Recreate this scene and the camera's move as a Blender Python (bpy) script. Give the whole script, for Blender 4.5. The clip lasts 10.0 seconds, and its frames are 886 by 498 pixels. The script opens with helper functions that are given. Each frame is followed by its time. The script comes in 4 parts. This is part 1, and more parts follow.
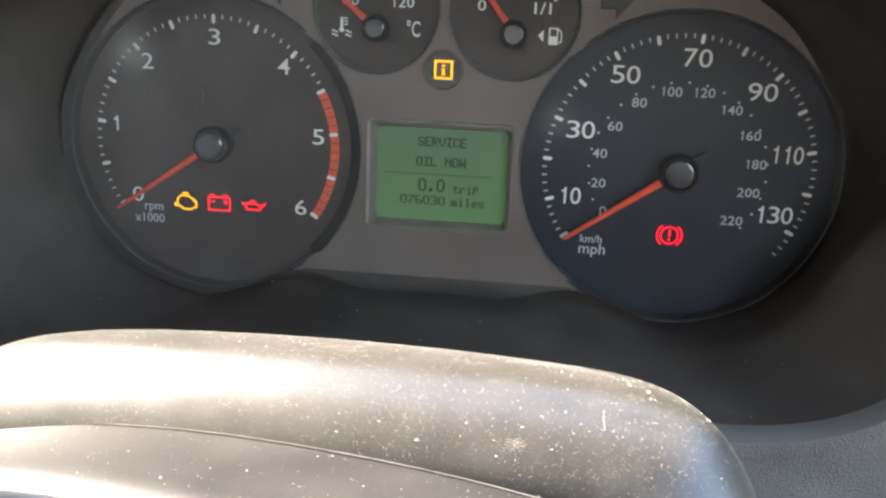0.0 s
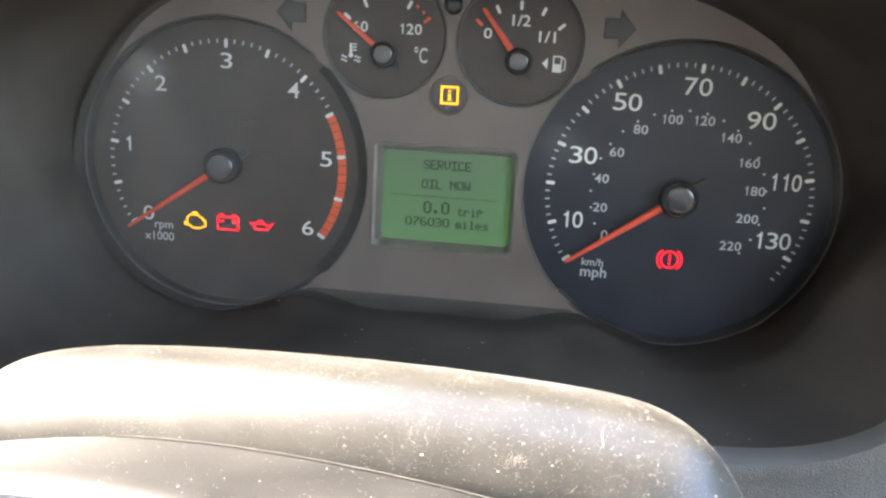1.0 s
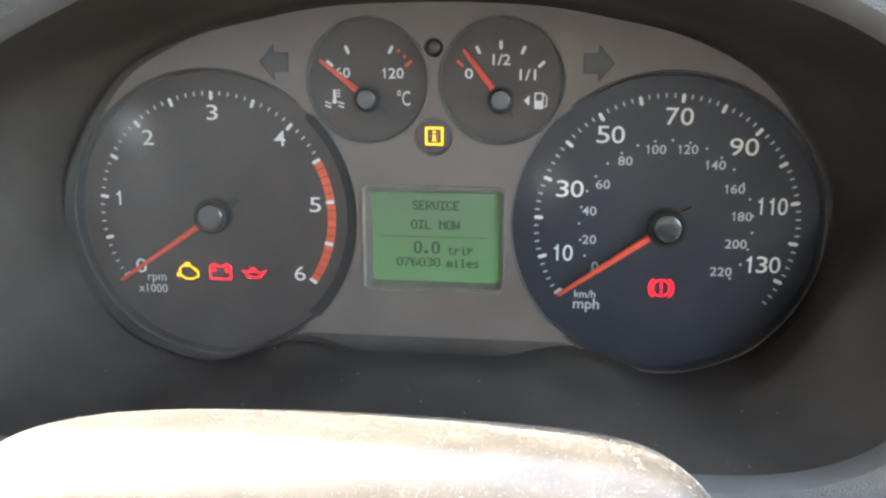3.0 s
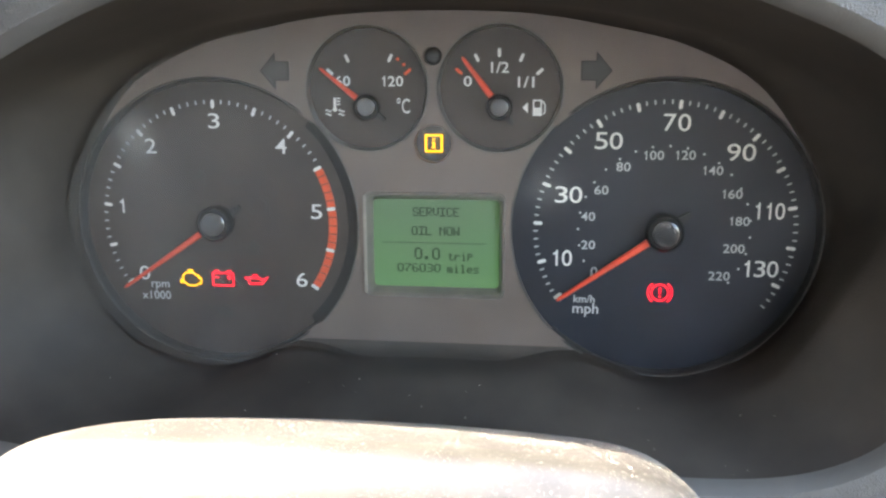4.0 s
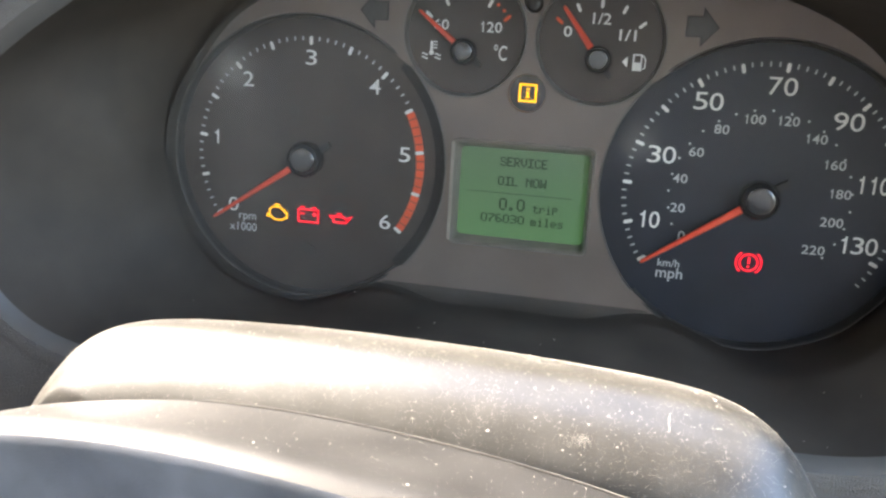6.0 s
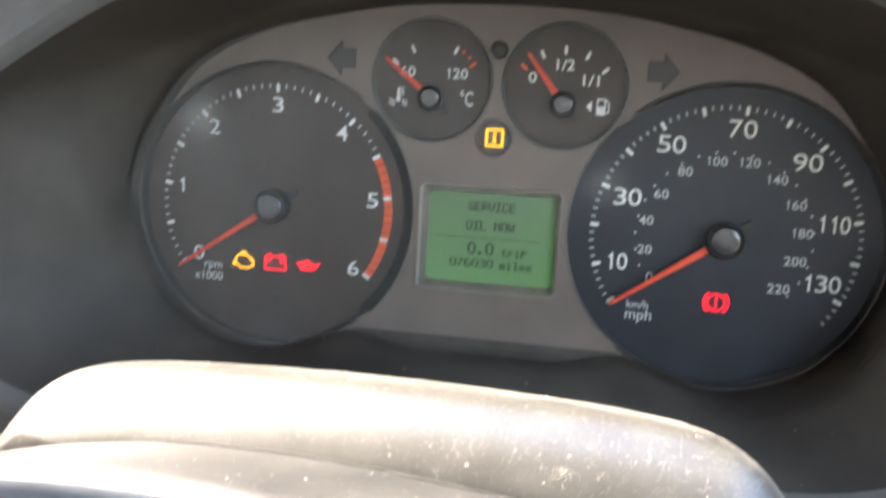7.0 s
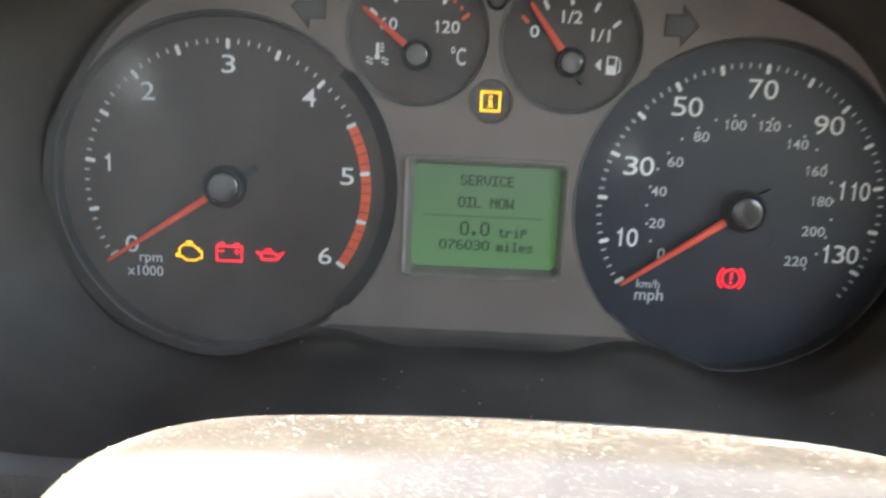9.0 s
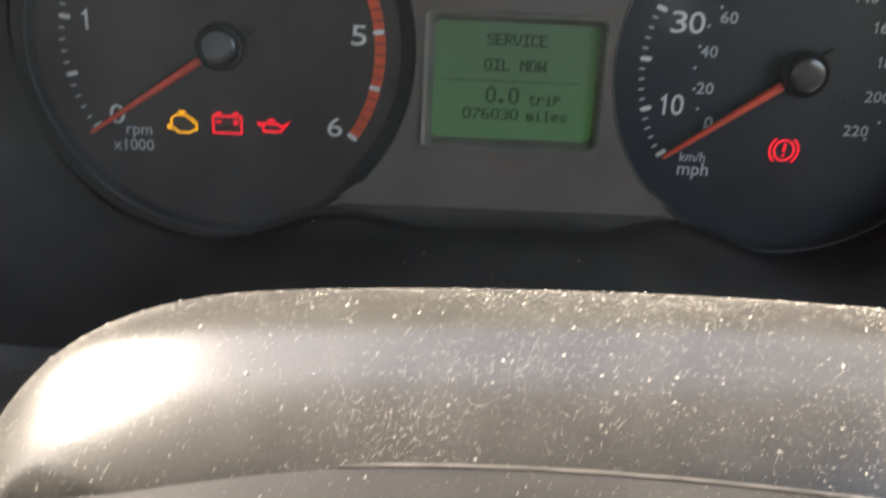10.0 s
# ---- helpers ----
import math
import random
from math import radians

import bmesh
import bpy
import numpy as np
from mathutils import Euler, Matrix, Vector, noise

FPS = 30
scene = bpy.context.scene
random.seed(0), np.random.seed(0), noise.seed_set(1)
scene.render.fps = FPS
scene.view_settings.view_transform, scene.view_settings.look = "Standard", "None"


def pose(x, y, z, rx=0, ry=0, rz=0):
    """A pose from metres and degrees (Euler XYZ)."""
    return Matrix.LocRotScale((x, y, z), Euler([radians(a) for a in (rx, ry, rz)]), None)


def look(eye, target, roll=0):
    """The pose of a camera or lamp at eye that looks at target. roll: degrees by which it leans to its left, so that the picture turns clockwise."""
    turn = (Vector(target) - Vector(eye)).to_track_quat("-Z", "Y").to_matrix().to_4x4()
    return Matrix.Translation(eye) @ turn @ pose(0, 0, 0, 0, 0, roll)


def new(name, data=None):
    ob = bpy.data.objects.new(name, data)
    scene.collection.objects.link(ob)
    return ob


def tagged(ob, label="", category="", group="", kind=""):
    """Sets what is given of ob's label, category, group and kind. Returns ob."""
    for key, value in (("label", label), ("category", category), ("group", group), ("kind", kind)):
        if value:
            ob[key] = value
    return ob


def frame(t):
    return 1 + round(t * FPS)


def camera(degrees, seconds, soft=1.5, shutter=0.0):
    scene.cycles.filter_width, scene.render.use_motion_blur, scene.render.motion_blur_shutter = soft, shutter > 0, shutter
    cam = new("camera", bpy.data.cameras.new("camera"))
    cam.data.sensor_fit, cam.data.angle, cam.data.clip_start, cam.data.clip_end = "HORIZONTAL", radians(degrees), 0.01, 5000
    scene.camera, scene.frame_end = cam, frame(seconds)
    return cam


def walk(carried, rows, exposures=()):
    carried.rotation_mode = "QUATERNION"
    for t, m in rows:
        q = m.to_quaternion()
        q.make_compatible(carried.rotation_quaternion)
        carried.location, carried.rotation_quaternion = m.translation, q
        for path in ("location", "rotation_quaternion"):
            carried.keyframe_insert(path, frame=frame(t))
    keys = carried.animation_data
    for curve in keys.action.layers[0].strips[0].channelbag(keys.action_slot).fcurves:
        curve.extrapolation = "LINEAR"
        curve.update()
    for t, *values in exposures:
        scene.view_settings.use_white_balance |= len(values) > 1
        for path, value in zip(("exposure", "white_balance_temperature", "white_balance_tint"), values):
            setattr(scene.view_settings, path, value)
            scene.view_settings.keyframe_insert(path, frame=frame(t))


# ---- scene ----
# ---- camera ----
cam = camera(55.5, 10.0, soft=2.4, shutter=0.7)
# seconds, x, y, z, tilt, roll, yaw
PATH = [
    (0, 0.03970, -0.33675, 0.05492, 74.653, -2.355, 6.830),
    (0.5, 0.04055, -0.33961, 0.05639, 75.151, -2.537, 7.220),
    (1, 0.03954, -0.34289, 0.05675, 76.058, -2.989, 7.146),
    (1.5, 0.03979, -0.34213, 0.05717, 75.702, -3.400, 7.199),
    (2, 0.04205, -0.34339, 0.06292, 75.881, -1.992, 6.754),
    (2.5, 0.04273, -0.34271, 0.06433, 76.680, -0.656, 6.514),
    (2.7, 0.04279, -0.34237, 0.06421, 77.634, -0.440, 6.519),
    (3.8, 0.04311, -0.34370, 0.06440, 77.300, -0.005, 6.530),
    (4, 0.04484, -0.34460, 0.06762, 77.536, 0.139, 6.709),
    (4.5, 0.04761, -0.35262, 0.05834, 77.453, -1.126, 7.986),
    (5, 0.04736, -0.36120, 0.05687, 77.014, -3.035, 12.887),
    (5.2, 0.04658, -0.36039, 0.05331, 76.630, -3.629, 13.270),
    (6.3, 0.04083, -0.34201, 0.05154, 76.277, -2.846, 11.847),
    (6.5, 0.04574, -0.34025, 0.05008, 76.195, -2.693, 11.102),
    (7, 0.03970, -0.34723, 0.04746, 80.269, -2.985, 10.045),
    (7.5, 0.03945, -0.33982, 0.05424, 82.941, -3.336, 5.860),
    (7.8, 0.03929, -0.32631, 0.05064, 80.642, -3.654, 3.114),
    (8, 0.03736, -0.32227, 0.05303, 79.114, -3.474, 1.469),
    (8.3, 0.02931, -0.31864, 0.04197, 78.965, -2.985, -0.501),
    (8.5, 0.01240, -0.32287, 0.04751, 77.994, -2.971, 0.949),
    (8.7, -0.00654, -0.31638, 0.03651, 78.805, -2.663, 0.972),
    (9, -0.01857, -0.30539, 0.04609, 77.853, -2.800, -0.151),
    (9.5, -0.03050, -0.28238, 0.02781, 72.342, -2.946, -0.206),
    (9.6, -0.03096, -0.27972, 0.02746, 70.855, -2.971, -0.333),
    (9.8, -0.03108, -0.27867, 0.02816, 70.253, -2.960, -0.587),
    (10, -0.03048, -0.27835, 0.02933, 71.129, -2.737, -1.146),
]
walk(cam, [(t, pose(x, y, z, a, b, c)) for t, x, y, z, a, b, c in PATH],
     [(t, e, 7100, 13) for t, e in ((0.0, 4.08), (0.5, 4.42), (1.0, 4.45), (2.0, 4.5), (2.5, 4.72), (4.0, 4.72), (4.5, 4.32), (5.0, 3.78), (6.5, 4.55), (7.0, 4.6), (7.5, 4.82),
                                    (8.0, 4.55), (9.0, 4.45), (9.5, 4.0), (10.0, 3.35))])

# ---- light: sun and sky through the windows of the cab ----
SUN = Vector((-0.72, 0.26, 0.63)).normalized()
sun = new("sun", bpy.data.lights.new("sun", "SUN"))
sun.data.energy, sun.data.angle, sun.data.color = 2.4, radians(0.5), (1.0, 0.965, 0.90)
sun.matrix_world = look(SUN * 10, (0, 0, 0))
world = bpy.data.worlds.new("sky")
scene.world = world
world.use_nodes = True
sky = world.node_tree.nodes.new("ShaderNodeTexSky")
sky.sky_type, sky.sun_disc = "NISHITA", False
sky.dust_density = 3.0
sky.sun_elevation = math.asin(SUN.z)
sky.sun_rotation = math.atan2(SUN.x, SUN.y)
world.node_tree.links.new(sky.outputs[0], world.node_tree.nodes["Background"].inputs[0])
world.node_tree.nodes["Background"].inputs[1].default_value = 0.15


# ---- materials ----
def material(name, colour, rough=0.5, metal=0.0, grain=0.0, scale=900.0, stain=0.0, stain_scale=25.0,
             spec=0.5, glow=0.0, glow_colour=None, coat=0.0, speck=0.0, deep=0.0004, scratch=0.0):
    """A Principled material: colour varied by broad stains and fine grain, with relief from the same grain."""
    m = bpy.data.materials.new(name)
    m.use_nodes = True
    nt = m.node_tree
    b = nt.nodes["Principled BSDF"]
    b.inputs["Base Color"].default_value = (*colour, 1)
    b.inputs["Roughness"].default_value = rough
    b.inputs["Metallic"].default_value = metal
    b.inputs["Specular IOR Level"].default_value = spec
    b.inputs["Coat Weight"].default_value = coat
    b.inputs["Coat Roughness"].default_value = 0.08
    if glow:
        b.inputs["Emission Color"].default_value = (*(glow_colour or colour), 1)
        b.inputs["Emission Strength"].default_value = glow
    pos = nt.nodes.new("ShaderNodeTexCoord")
    if stain or speck:
        n1 = nt.nodes.new("ShaderNodeTexNoise")
        n1.inputs["Scale"].default_value, n1.inputs["Detail"].default_value = stain_scale, 3.0
        nt.links.new(pos.outputs["Object"], n1.inputs["Vector"])
        ramp = nt.nodes.new("ShaderNodeMapRange")
        ramp.inputs["From Min"].default_value, ramp.inputs["From Max"].default_value = 0.3, 0.7
        ramp.inputs["To Min"].default_value, ramp.inputs["To Max"].default_value = 1 - stain, 1 + stain
        nt.links.new(n1.outputs[0], ramp.inputs["Value"])
        mul = nt.nodes.new("ShaderNodeVectorMath")
        mul.operation = "SCALE"
        mul.inputs[0].default_value = colour
        nt.links.new(ramp.outputs[0], mul.inputs["Scale"])
        out = mul.outputs[0]
        if speck:
            n3 = nt.nodes.new("ShaderNodeTexNoise")
            n3.inputs["Scale"].default_value, n3.inputs["Detail"].default_value = 5200.0, 2.0
            nt.links.new(pos.outputs["Object"], n3.inputs["Vector"])
            r3 = nt.nodes.new("ShaderNodeMapRange")
            r3.inputs["From Min"].default_value, r3.inputs["From Max"].default_value = 0.58, 0.72
            r3.inputs["To Max"].default_value = speck
            nt.links.new(n3.outputs[0], r3.inputs["Value"])
            mix = nt.nodes.new("ShaderNodeMix")
            mix.data_type = "RGBA"
            mix.inputs["B"].default_value = (0.45, 0.41, 0.35, 1)
            nt.links.new(r3.outputs[0], mix.inputs["Factor"])
            nt.links.new(out, mix.inputs["A"])
            out = mix.outputs["Result"]
        if scratch:
            way, n4, r4, mix = nt.nodes.new("ShaderNodeMapping"), nt.nodes.new("ShaderNodeTexNoise"), nt.nodes.new("ShaderNodeMapRange"), nt.nodes.new("ShaderNodeMix")
            way.inputs["Scale"].default_value = (170, 5200, 5200)
            way.inputs["Rotation"].default_value = (0, 0, 0.12)
            n4.inputs["Scale"].default_value, n4.inputs["Detail"].default_value, n4.inputs["Distortion"].default_value = 1.0, 2.0, 0.6
            r4.inputs["From Min"].default_value, r4.inputs["From Max"].default_value, r4.inputs["To Max"].default_value = 0.64, 0.74, scratch
            mix.data_type = "RGBA"
            mix.inputs["B"].default_value = (0.42, 0.39, 0.33, 1)
            nt.links.new(pos.outputs["Object"], way.inputs["Vector"])
            nt.links.new(way.outputs[0], n4.inputs["Vector"])
            nt.links.new(n4.outputs[0], r4.inputs["Value"])
            nt.links.new(r4.outputs[0], mix.inputs["Factor"])
            nt.links.new(out, mix.inputs["A"])
            out = mix.outputs["Result"]
        nt.links.new(out, b.inputs["Base Color"])
        rr = nt.nodes.new("ShaderNodeMapRange")
        rr.inputs["To Min"].default_value, rr.inputs["To Max"].default_value = max(rough - 0.06, 0.02), min(rough + 0.06, 1)
        nt.links.new(n1.outputs[0], rr.inputs["Value"])
        nt.links.new(rr.outputs[0], b.inputs["Roughness"])
    if grain:
        n2 = nt.nodes.new("ShaderNodeTexNoise")
        n2.inputs["Scale"].default_value, n2.inputs["Detail"].default_value = scale, 3.0
        nt.links.new(pos.outputs["Object"], n2.inputs["Vector"])
        bump = nt.nodes.new("ShaderNodeBump")
        bump.inputs["Strength"].default_value, bump.inputs["Distance"].default_value = grain, deep
        nt.links.new(n2.outputs[0], bump.inputs["Height"])
        nt.links.new(bump.outputs[0], b.inputs["Normal"])
    return m


PLATE = material("cluster_plate_grey", (0.170, 0.132, 0.111), 0.5, grain=0.25, scale=1500, stain=0.12, stain_scale=40)
# both faces are black; these tones hold the glare haze and reflected sky
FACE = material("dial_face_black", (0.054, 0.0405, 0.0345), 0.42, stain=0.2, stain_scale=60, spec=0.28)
FACE_SKY = material("dial_face_sky_tint", (0.0138, 0.0172, 0.0262), 0.38, stain=0.2, stain_scale=60, spec=0.28)
BLACK = material("black_plastic", (0.014, 0.0135, 0.013), 0.65, stain=0.25, stain_scale=50)
TUNNEL = material("dark_tunnel_plastic", (0.051, 0.0425, 0.0345), 0.72, grain=0.3, scale=1400, stain=0.25, stain_scale=30, spec=0.3)
# mid grey between plate and tunnel stands for the shade along the plate's foot
FOOT_SHADE = material("plate_foot_shade", (0.066, 0.055, 0.047), 0.6, stain=0.2, stain_scale=60, spec=0.3)
COLLAR = material("dial_collar_grey", (0.032, 0.0295, 0.0275), 0.42, stain=0.2, stain_scale=60)
# lighter than the collar, to paint the thin highlight on its crest
BEZEL = material("bezel_edge_highlight", (0.050, 0.046, 0.042), 0.4, stain=0.3, stain_scale=120)
# pale tone painted for the lit left side of the display border
PALE = material("pale_lit_edge", (0.34, 0.30, 0.26), 0.45, stain=0.2, stain_scale=120)
RIM = material("grey_rim_edge", (0.12, 0.112, 0.10), 0.35, stain=0.2, stain_scale=120)
HUB = material("needle_hub_black", (0.010, 0.010, 0.011), 0.14, stain=0.2, stain_scale=200, spec=1.0)
WHITE = material("white_print", (0.84, 0.84, 0.81), 0.5, stain=0.06, stain_scale=300)
GREYPRINT = material("grey_print", (0.54, 0.55, 0.56), 0.5, stain=0.08, stain_scale=300)
RED = material("orange_red_plastic", (0.86, 0.075, 0.028), 0.4, stain=0.1, stain_scale=200)
REDPRINT = material("orange_red_print", (0.85, 0.11, 0.035), 0.5, stain=0.1, stain_scale=200)
DASH = material("grained_dash_plastic", (0.124, 0.118, 0.110), 0.5, grain=0.9, scale=1500, stain=0.2, stain_scale=30, deep=0.0009)
LIP = material("smooth_lip_plastic", (0.088, 0.084, 0.078), 0.36, grain=0.35, scale=1500, stain=0.15, stain_scale=40, spec=0.7)
SHROUD = material("dusty_column_plastic", (0.0475, 0.0445, 0.0385), 0.32, grain=0.14, scale=4200, stain=0.14, stain_scale=120, spec=0.64, speck=0.09, scratch=0.07)
LEATHER = material("worn_wheel_rim", (0.021, 0.020, 0.0185), 0.55, grain=0.22, scale=3600, stain=0.25, stain_scale=60, spec=0.22)
# paler strip that paints the sunlit line along the rim's back edge
EDGE_GLINT = material("sunlit_rim_edge", (0.075, 0.07, 0.062), 0.42, stain=0.4, stain_scale=300)
# far lighter than the rim, painting blue sky light onto its shaded front
RIM_FACE = material("sky_tinted_rim_face", (0.15, 0.16, 0.18), 0.5, grain=0.25, scale=2500, stain=0.35, stain_scale=60)
STALK = material("stalk_black", (0.025, 0.025, 0.025), 0.42, stain=0.25, stain_scale=60)
DUST = material("pale_dust", (0.60, 0.55, 0.46), 0.6)
LINT = material("lint", (0.7, 0.66, 0.56), 0.7)
LCD = material("green_backlit_screen", (0.108, 0.168, 0.104), 0.65, stain=0.02, stain_scale=30, glow=0.004, glow_colour=(0.16, 0.78, 0.10))
tree = LCD.node_tree
place, axis, rise = (tree.nodes.new("ShaderNode" + k) for k in ("TexCoord", "SeparateXYZ", "MapRange"))
rise.inputs["From Min"].default_value, rise.inputs["From Max"].default_value = -0.029, 0.013
rise.inputs["To Min"].default_value, rise.inputs["To Max"].default_value = 0.0070, 0.0022
tree.links.new(place.outputs["Object"], axis.inputs[0])
tree.links.new(axis.outputs["Z"], rise.inputs["Value"])
tree.links.new(rise.outputs[0], tree.nodes["Principled BSDF"].inputs["Emission Strength"])
LCDFRAME = material("display_surround", (0.21, 0.185, 0.160), 0.4, stain=0.15, stain_scale=90)
LCDINK = material("display_ink", (0.010, 0.030, 0.012), 0.4)
AMBER_ON = material("amber_lamp_lit", (0.20, 0.085, 0.005), 0.4, glow=0.115, glow_colour=(1.0, 0.47, 0.0))
RED_ON = material("red_lamp_lit", (0.20, 0.008, 0.012), 0.4, glow=0.12, glow_colour=(1.0, 0.006, 0.026))
LAMP_OFF = material("lamp_unlit", (0.042, 0.0355, 0.031), 0.42, stain=0.1, stain_scale=200, spec=0.28)
# takes on the same painted sky tint as the speed dial's face
LAMP_OFF_SKY = material("lamp_unlit_sky_tint", (0.0132, 0.0172, 0.0256), 0.38, stain=0.1, stain_scale=200, spec=0.28)
LAMP_DARK = material("lamp_dark_lens", (0.022, 0.021, 0.020), 0.3, stain=0.1, stain_scale=200, coat=0.4)
ARROW_OFF = material("arrow_unlit", (0.040, 0.037, 0.034), 0.35, stain=0.1, stain_scale=200)
LINER = material("cab_liner", (0.62, 0.60, 0.55), 0.8, grain=0.3, scale=300, stain=0.1, stain_scale=6)
HEADLINING = material("cab_headlining", (0.50, 0.485, 0.45), 0.85, grain=0.3, scale=300, stain=0.1, stain_scale=6)
TRIM = material("cab_trim", (0.20, 0.195, 0.185), 0.7, grain=0.3, scale=300, stain=0.15, stain_scale=8)


def lens_material():
    """Clear plastic: see-through, with a mirror's gloss by Fresnel and a thin film of dust that also stands for glare.
    """
    m = bpy.data.materials.new("clear_cover")
    m.use_nodes = True
    nt = m.node_tree
    nt.nodes.remove(nt.nodes["Principled BSDF"])
    clear, gloss, dust = (nt.nodes.new("ShaderNodeBsdf" + k) for k in ("Transparent", "Glossy", "Diffuse"))
    gloss.inputs["Roughness"].default_value = 0.30
    dust.inputs["Color"].default_value = (0.62, 0.60, 0.55, 1)
    fres = nt.nodes.new("ShaderNodeFresnel")
    fres.inputs["IOR"].default_value = 1.27
    pos, smear, ran = nt.nodes.new("ShaderNodeTexCoord"), nt.nodes.new("ShaderNodeTexNoise"), nt.nodes.new("ShaderNodeMapRange")
    smear.inputs["Scale"].default_value, smear.inputs["Detail"].default_value = 22.0, 5.0
    ran.inputs["From Min"].default_value, ran.inputs["From Max"].default_value = 0.3, 0.75
    ran.inputs["To Min"].default_value, ran.inputs["To Max"].default_value = 0.012, 0.032
    one, two = nt.nodes.new("ShaderNodeMixShader"), nt.nodes.new("ShaderNodeMixShader")
    nt.links.new(pos.outputs["Object"], smear.inputs["Vector"])
    nt.links.new(smear.outputs[0], ran.inputs["Value"])
    # the film thickens towards one end, painting in the veil of glare
    axis, veil, more = nt.nodes.new("ShaderNodeSeparateXYZ"), nt.nodes.new("ShaderNodeMapRange"), nt.nodes.new("ShaderNodeMath")
    veil.inputs["From Min"].default_value, veil.inputs["From Max"].default_value = -0.15, 0.11
    veil.inputs["To Min"].default_value, veil.inputs["To Max"].default_value = 4.2, 0.15
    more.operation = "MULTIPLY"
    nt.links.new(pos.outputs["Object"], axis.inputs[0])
    nt.links.new(axis.outputs["X"], veil.inputs["Value"])
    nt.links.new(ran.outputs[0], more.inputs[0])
    nt.links.new(veil.outputs[0], more.inputs[1])
    # hazy spots: two small, one broad over the upper speed dial
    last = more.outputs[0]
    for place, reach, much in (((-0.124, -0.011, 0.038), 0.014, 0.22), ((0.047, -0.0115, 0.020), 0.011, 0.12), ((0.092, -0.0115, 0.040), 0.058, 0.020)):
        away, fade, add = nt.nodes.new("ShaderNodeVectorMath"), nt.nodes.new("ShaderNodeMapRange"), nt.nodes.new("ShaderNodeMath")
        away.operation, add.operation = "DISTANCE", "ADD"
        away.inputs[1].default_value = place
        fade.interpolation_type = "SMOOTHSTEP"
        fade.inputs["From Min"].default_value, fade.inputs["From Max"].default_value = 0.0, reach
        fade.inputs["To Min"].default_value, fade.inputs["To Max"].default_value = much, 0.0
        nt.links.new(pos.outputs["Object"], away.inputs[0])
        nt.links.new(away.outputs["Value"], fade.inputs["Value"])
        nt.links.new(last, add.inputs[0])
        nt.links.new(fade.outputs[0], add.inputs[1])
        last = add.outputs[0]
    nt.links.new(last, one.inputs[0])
    nt.links.new(clear.outputs[0], one.inputs[1])
    nt.links.new(dust.outputs[0], one.inputs[2])
    nt.links.new(fres.outputs[0], two.inputs[0])
    nt.links.new(one.outputs[0], two.inputs[1])
    nt.links.new(gloss.outputs[0], two.inputs[2])
    nt.links.new(two.outputs[0], nt.nodes["Material Output"].inputs[0])
    return m


LENS = lens_material()


# ---- mesh helpers ----
def part(name, bm, mat, parent=None, label="", smooth=False):
    """Links a bmesh as one mesh object under a thing or a part."""
    bmesh.ops.recalc_face_normals(bm, faces=bm.faces)
    me = bpy.data.meshes.new(name)
    bm.to_mesh(me)
    bm.free()
    if smooth:
        me.shade_smooth()
    me.materials.append(mat)
    ob = new(name, me)
    ob.parent = parent
    if label:
        ob["label"] = label
    return ob


def thing(name, label, category, at=(0, 0, 0)):
    ob = new(name)
    ob.location = at
    ob.empty_display_size = 0.01
    return tagged(ob, label, category)


def loft(loops, closed=True, caps=False):
    """A skin through loops of points, each with the same count."""
    bm = bmesh.new()
    rings = [[bm.verts.new(p) for p in loop] for loop in loops]
    n = len(rings[0])
    for a, b in zip(rings, rings[1:]):
        for i in range(n if closed else n - 1):
            j = (i + 1) % n
            bm.faces.new((a[i], a[j], b[j], b[i]))
    if caps:
        bm.faces.new(rings[0])
        bm.faces.new(rings[-1])
    return bm


def spline(points, per, closed=True):
    """Catmull-Rom through points of any dimension."""
    p = np.array(points, float)
    n = len(p)
    out = []
    for i in range(n if closed else n - 1):
        if closed:
            a, b, c, d = p[(i - 1) % n], p[i], p[(i + 1) % n], p[(i + 2) % n]
        else:
            a, b, c, d = p[max(i - 1, 0)], p[i], p[i + 1], p[min(i + 2, n - 1)]
        for k in range(per):
            t = k / per
            out.append(0.5 * (2 * b + (c - a) * t + (2 * a - 5 * b + 4 * c - d) * t * t + (3 * b - a - 3 * c + d) * t ** 3))
    if not closed:
        out.append(p[-1])
    return np.array(out)


def lathe(profile, cx, cz, seg=64, a0=0.0, a1=360.0):
    """A solid of turning about the y axis through (cx, cz): profile of (radius, y)."""
    full = abs(a1 - a0) >= 359.9
    angles = [radians(a0 + (a1 - a0) * i / seg) for i in range(seg if full else seg + 1)]
    loops = [[(cx + r * math.cos(a), y, cz + r * math.sin(a)) for a in angles] for r, y in profile]
    return loft(loops, closed=full)


def disc(r, y, cx, cz, depth=0.002, seg=96):
    return lathe([(0.0002, y), (r - 0.0004, y), (r, y + 0.0004), (r, y + depth)], cx, cz, seg)


def flat(shapes, y, thick=0.0002):
    """Thin raised print from outlines in (x, z): each outline becomes a low prism."""
    bm = bmesh.new()
    for pts in shapes:
        vs = [bm.verts.new((x, y, z)) for x, z in pts]
        bm.faces.new(vs)
        back = [bm.verts.new((x, y + thick, z)) for x, z in pts]
        for i in range(len(vs)):
            j = (i + 1) % len(vs)
            bm.faces.new((vs[i], back[i], back[j], vs[j]))
    return bm


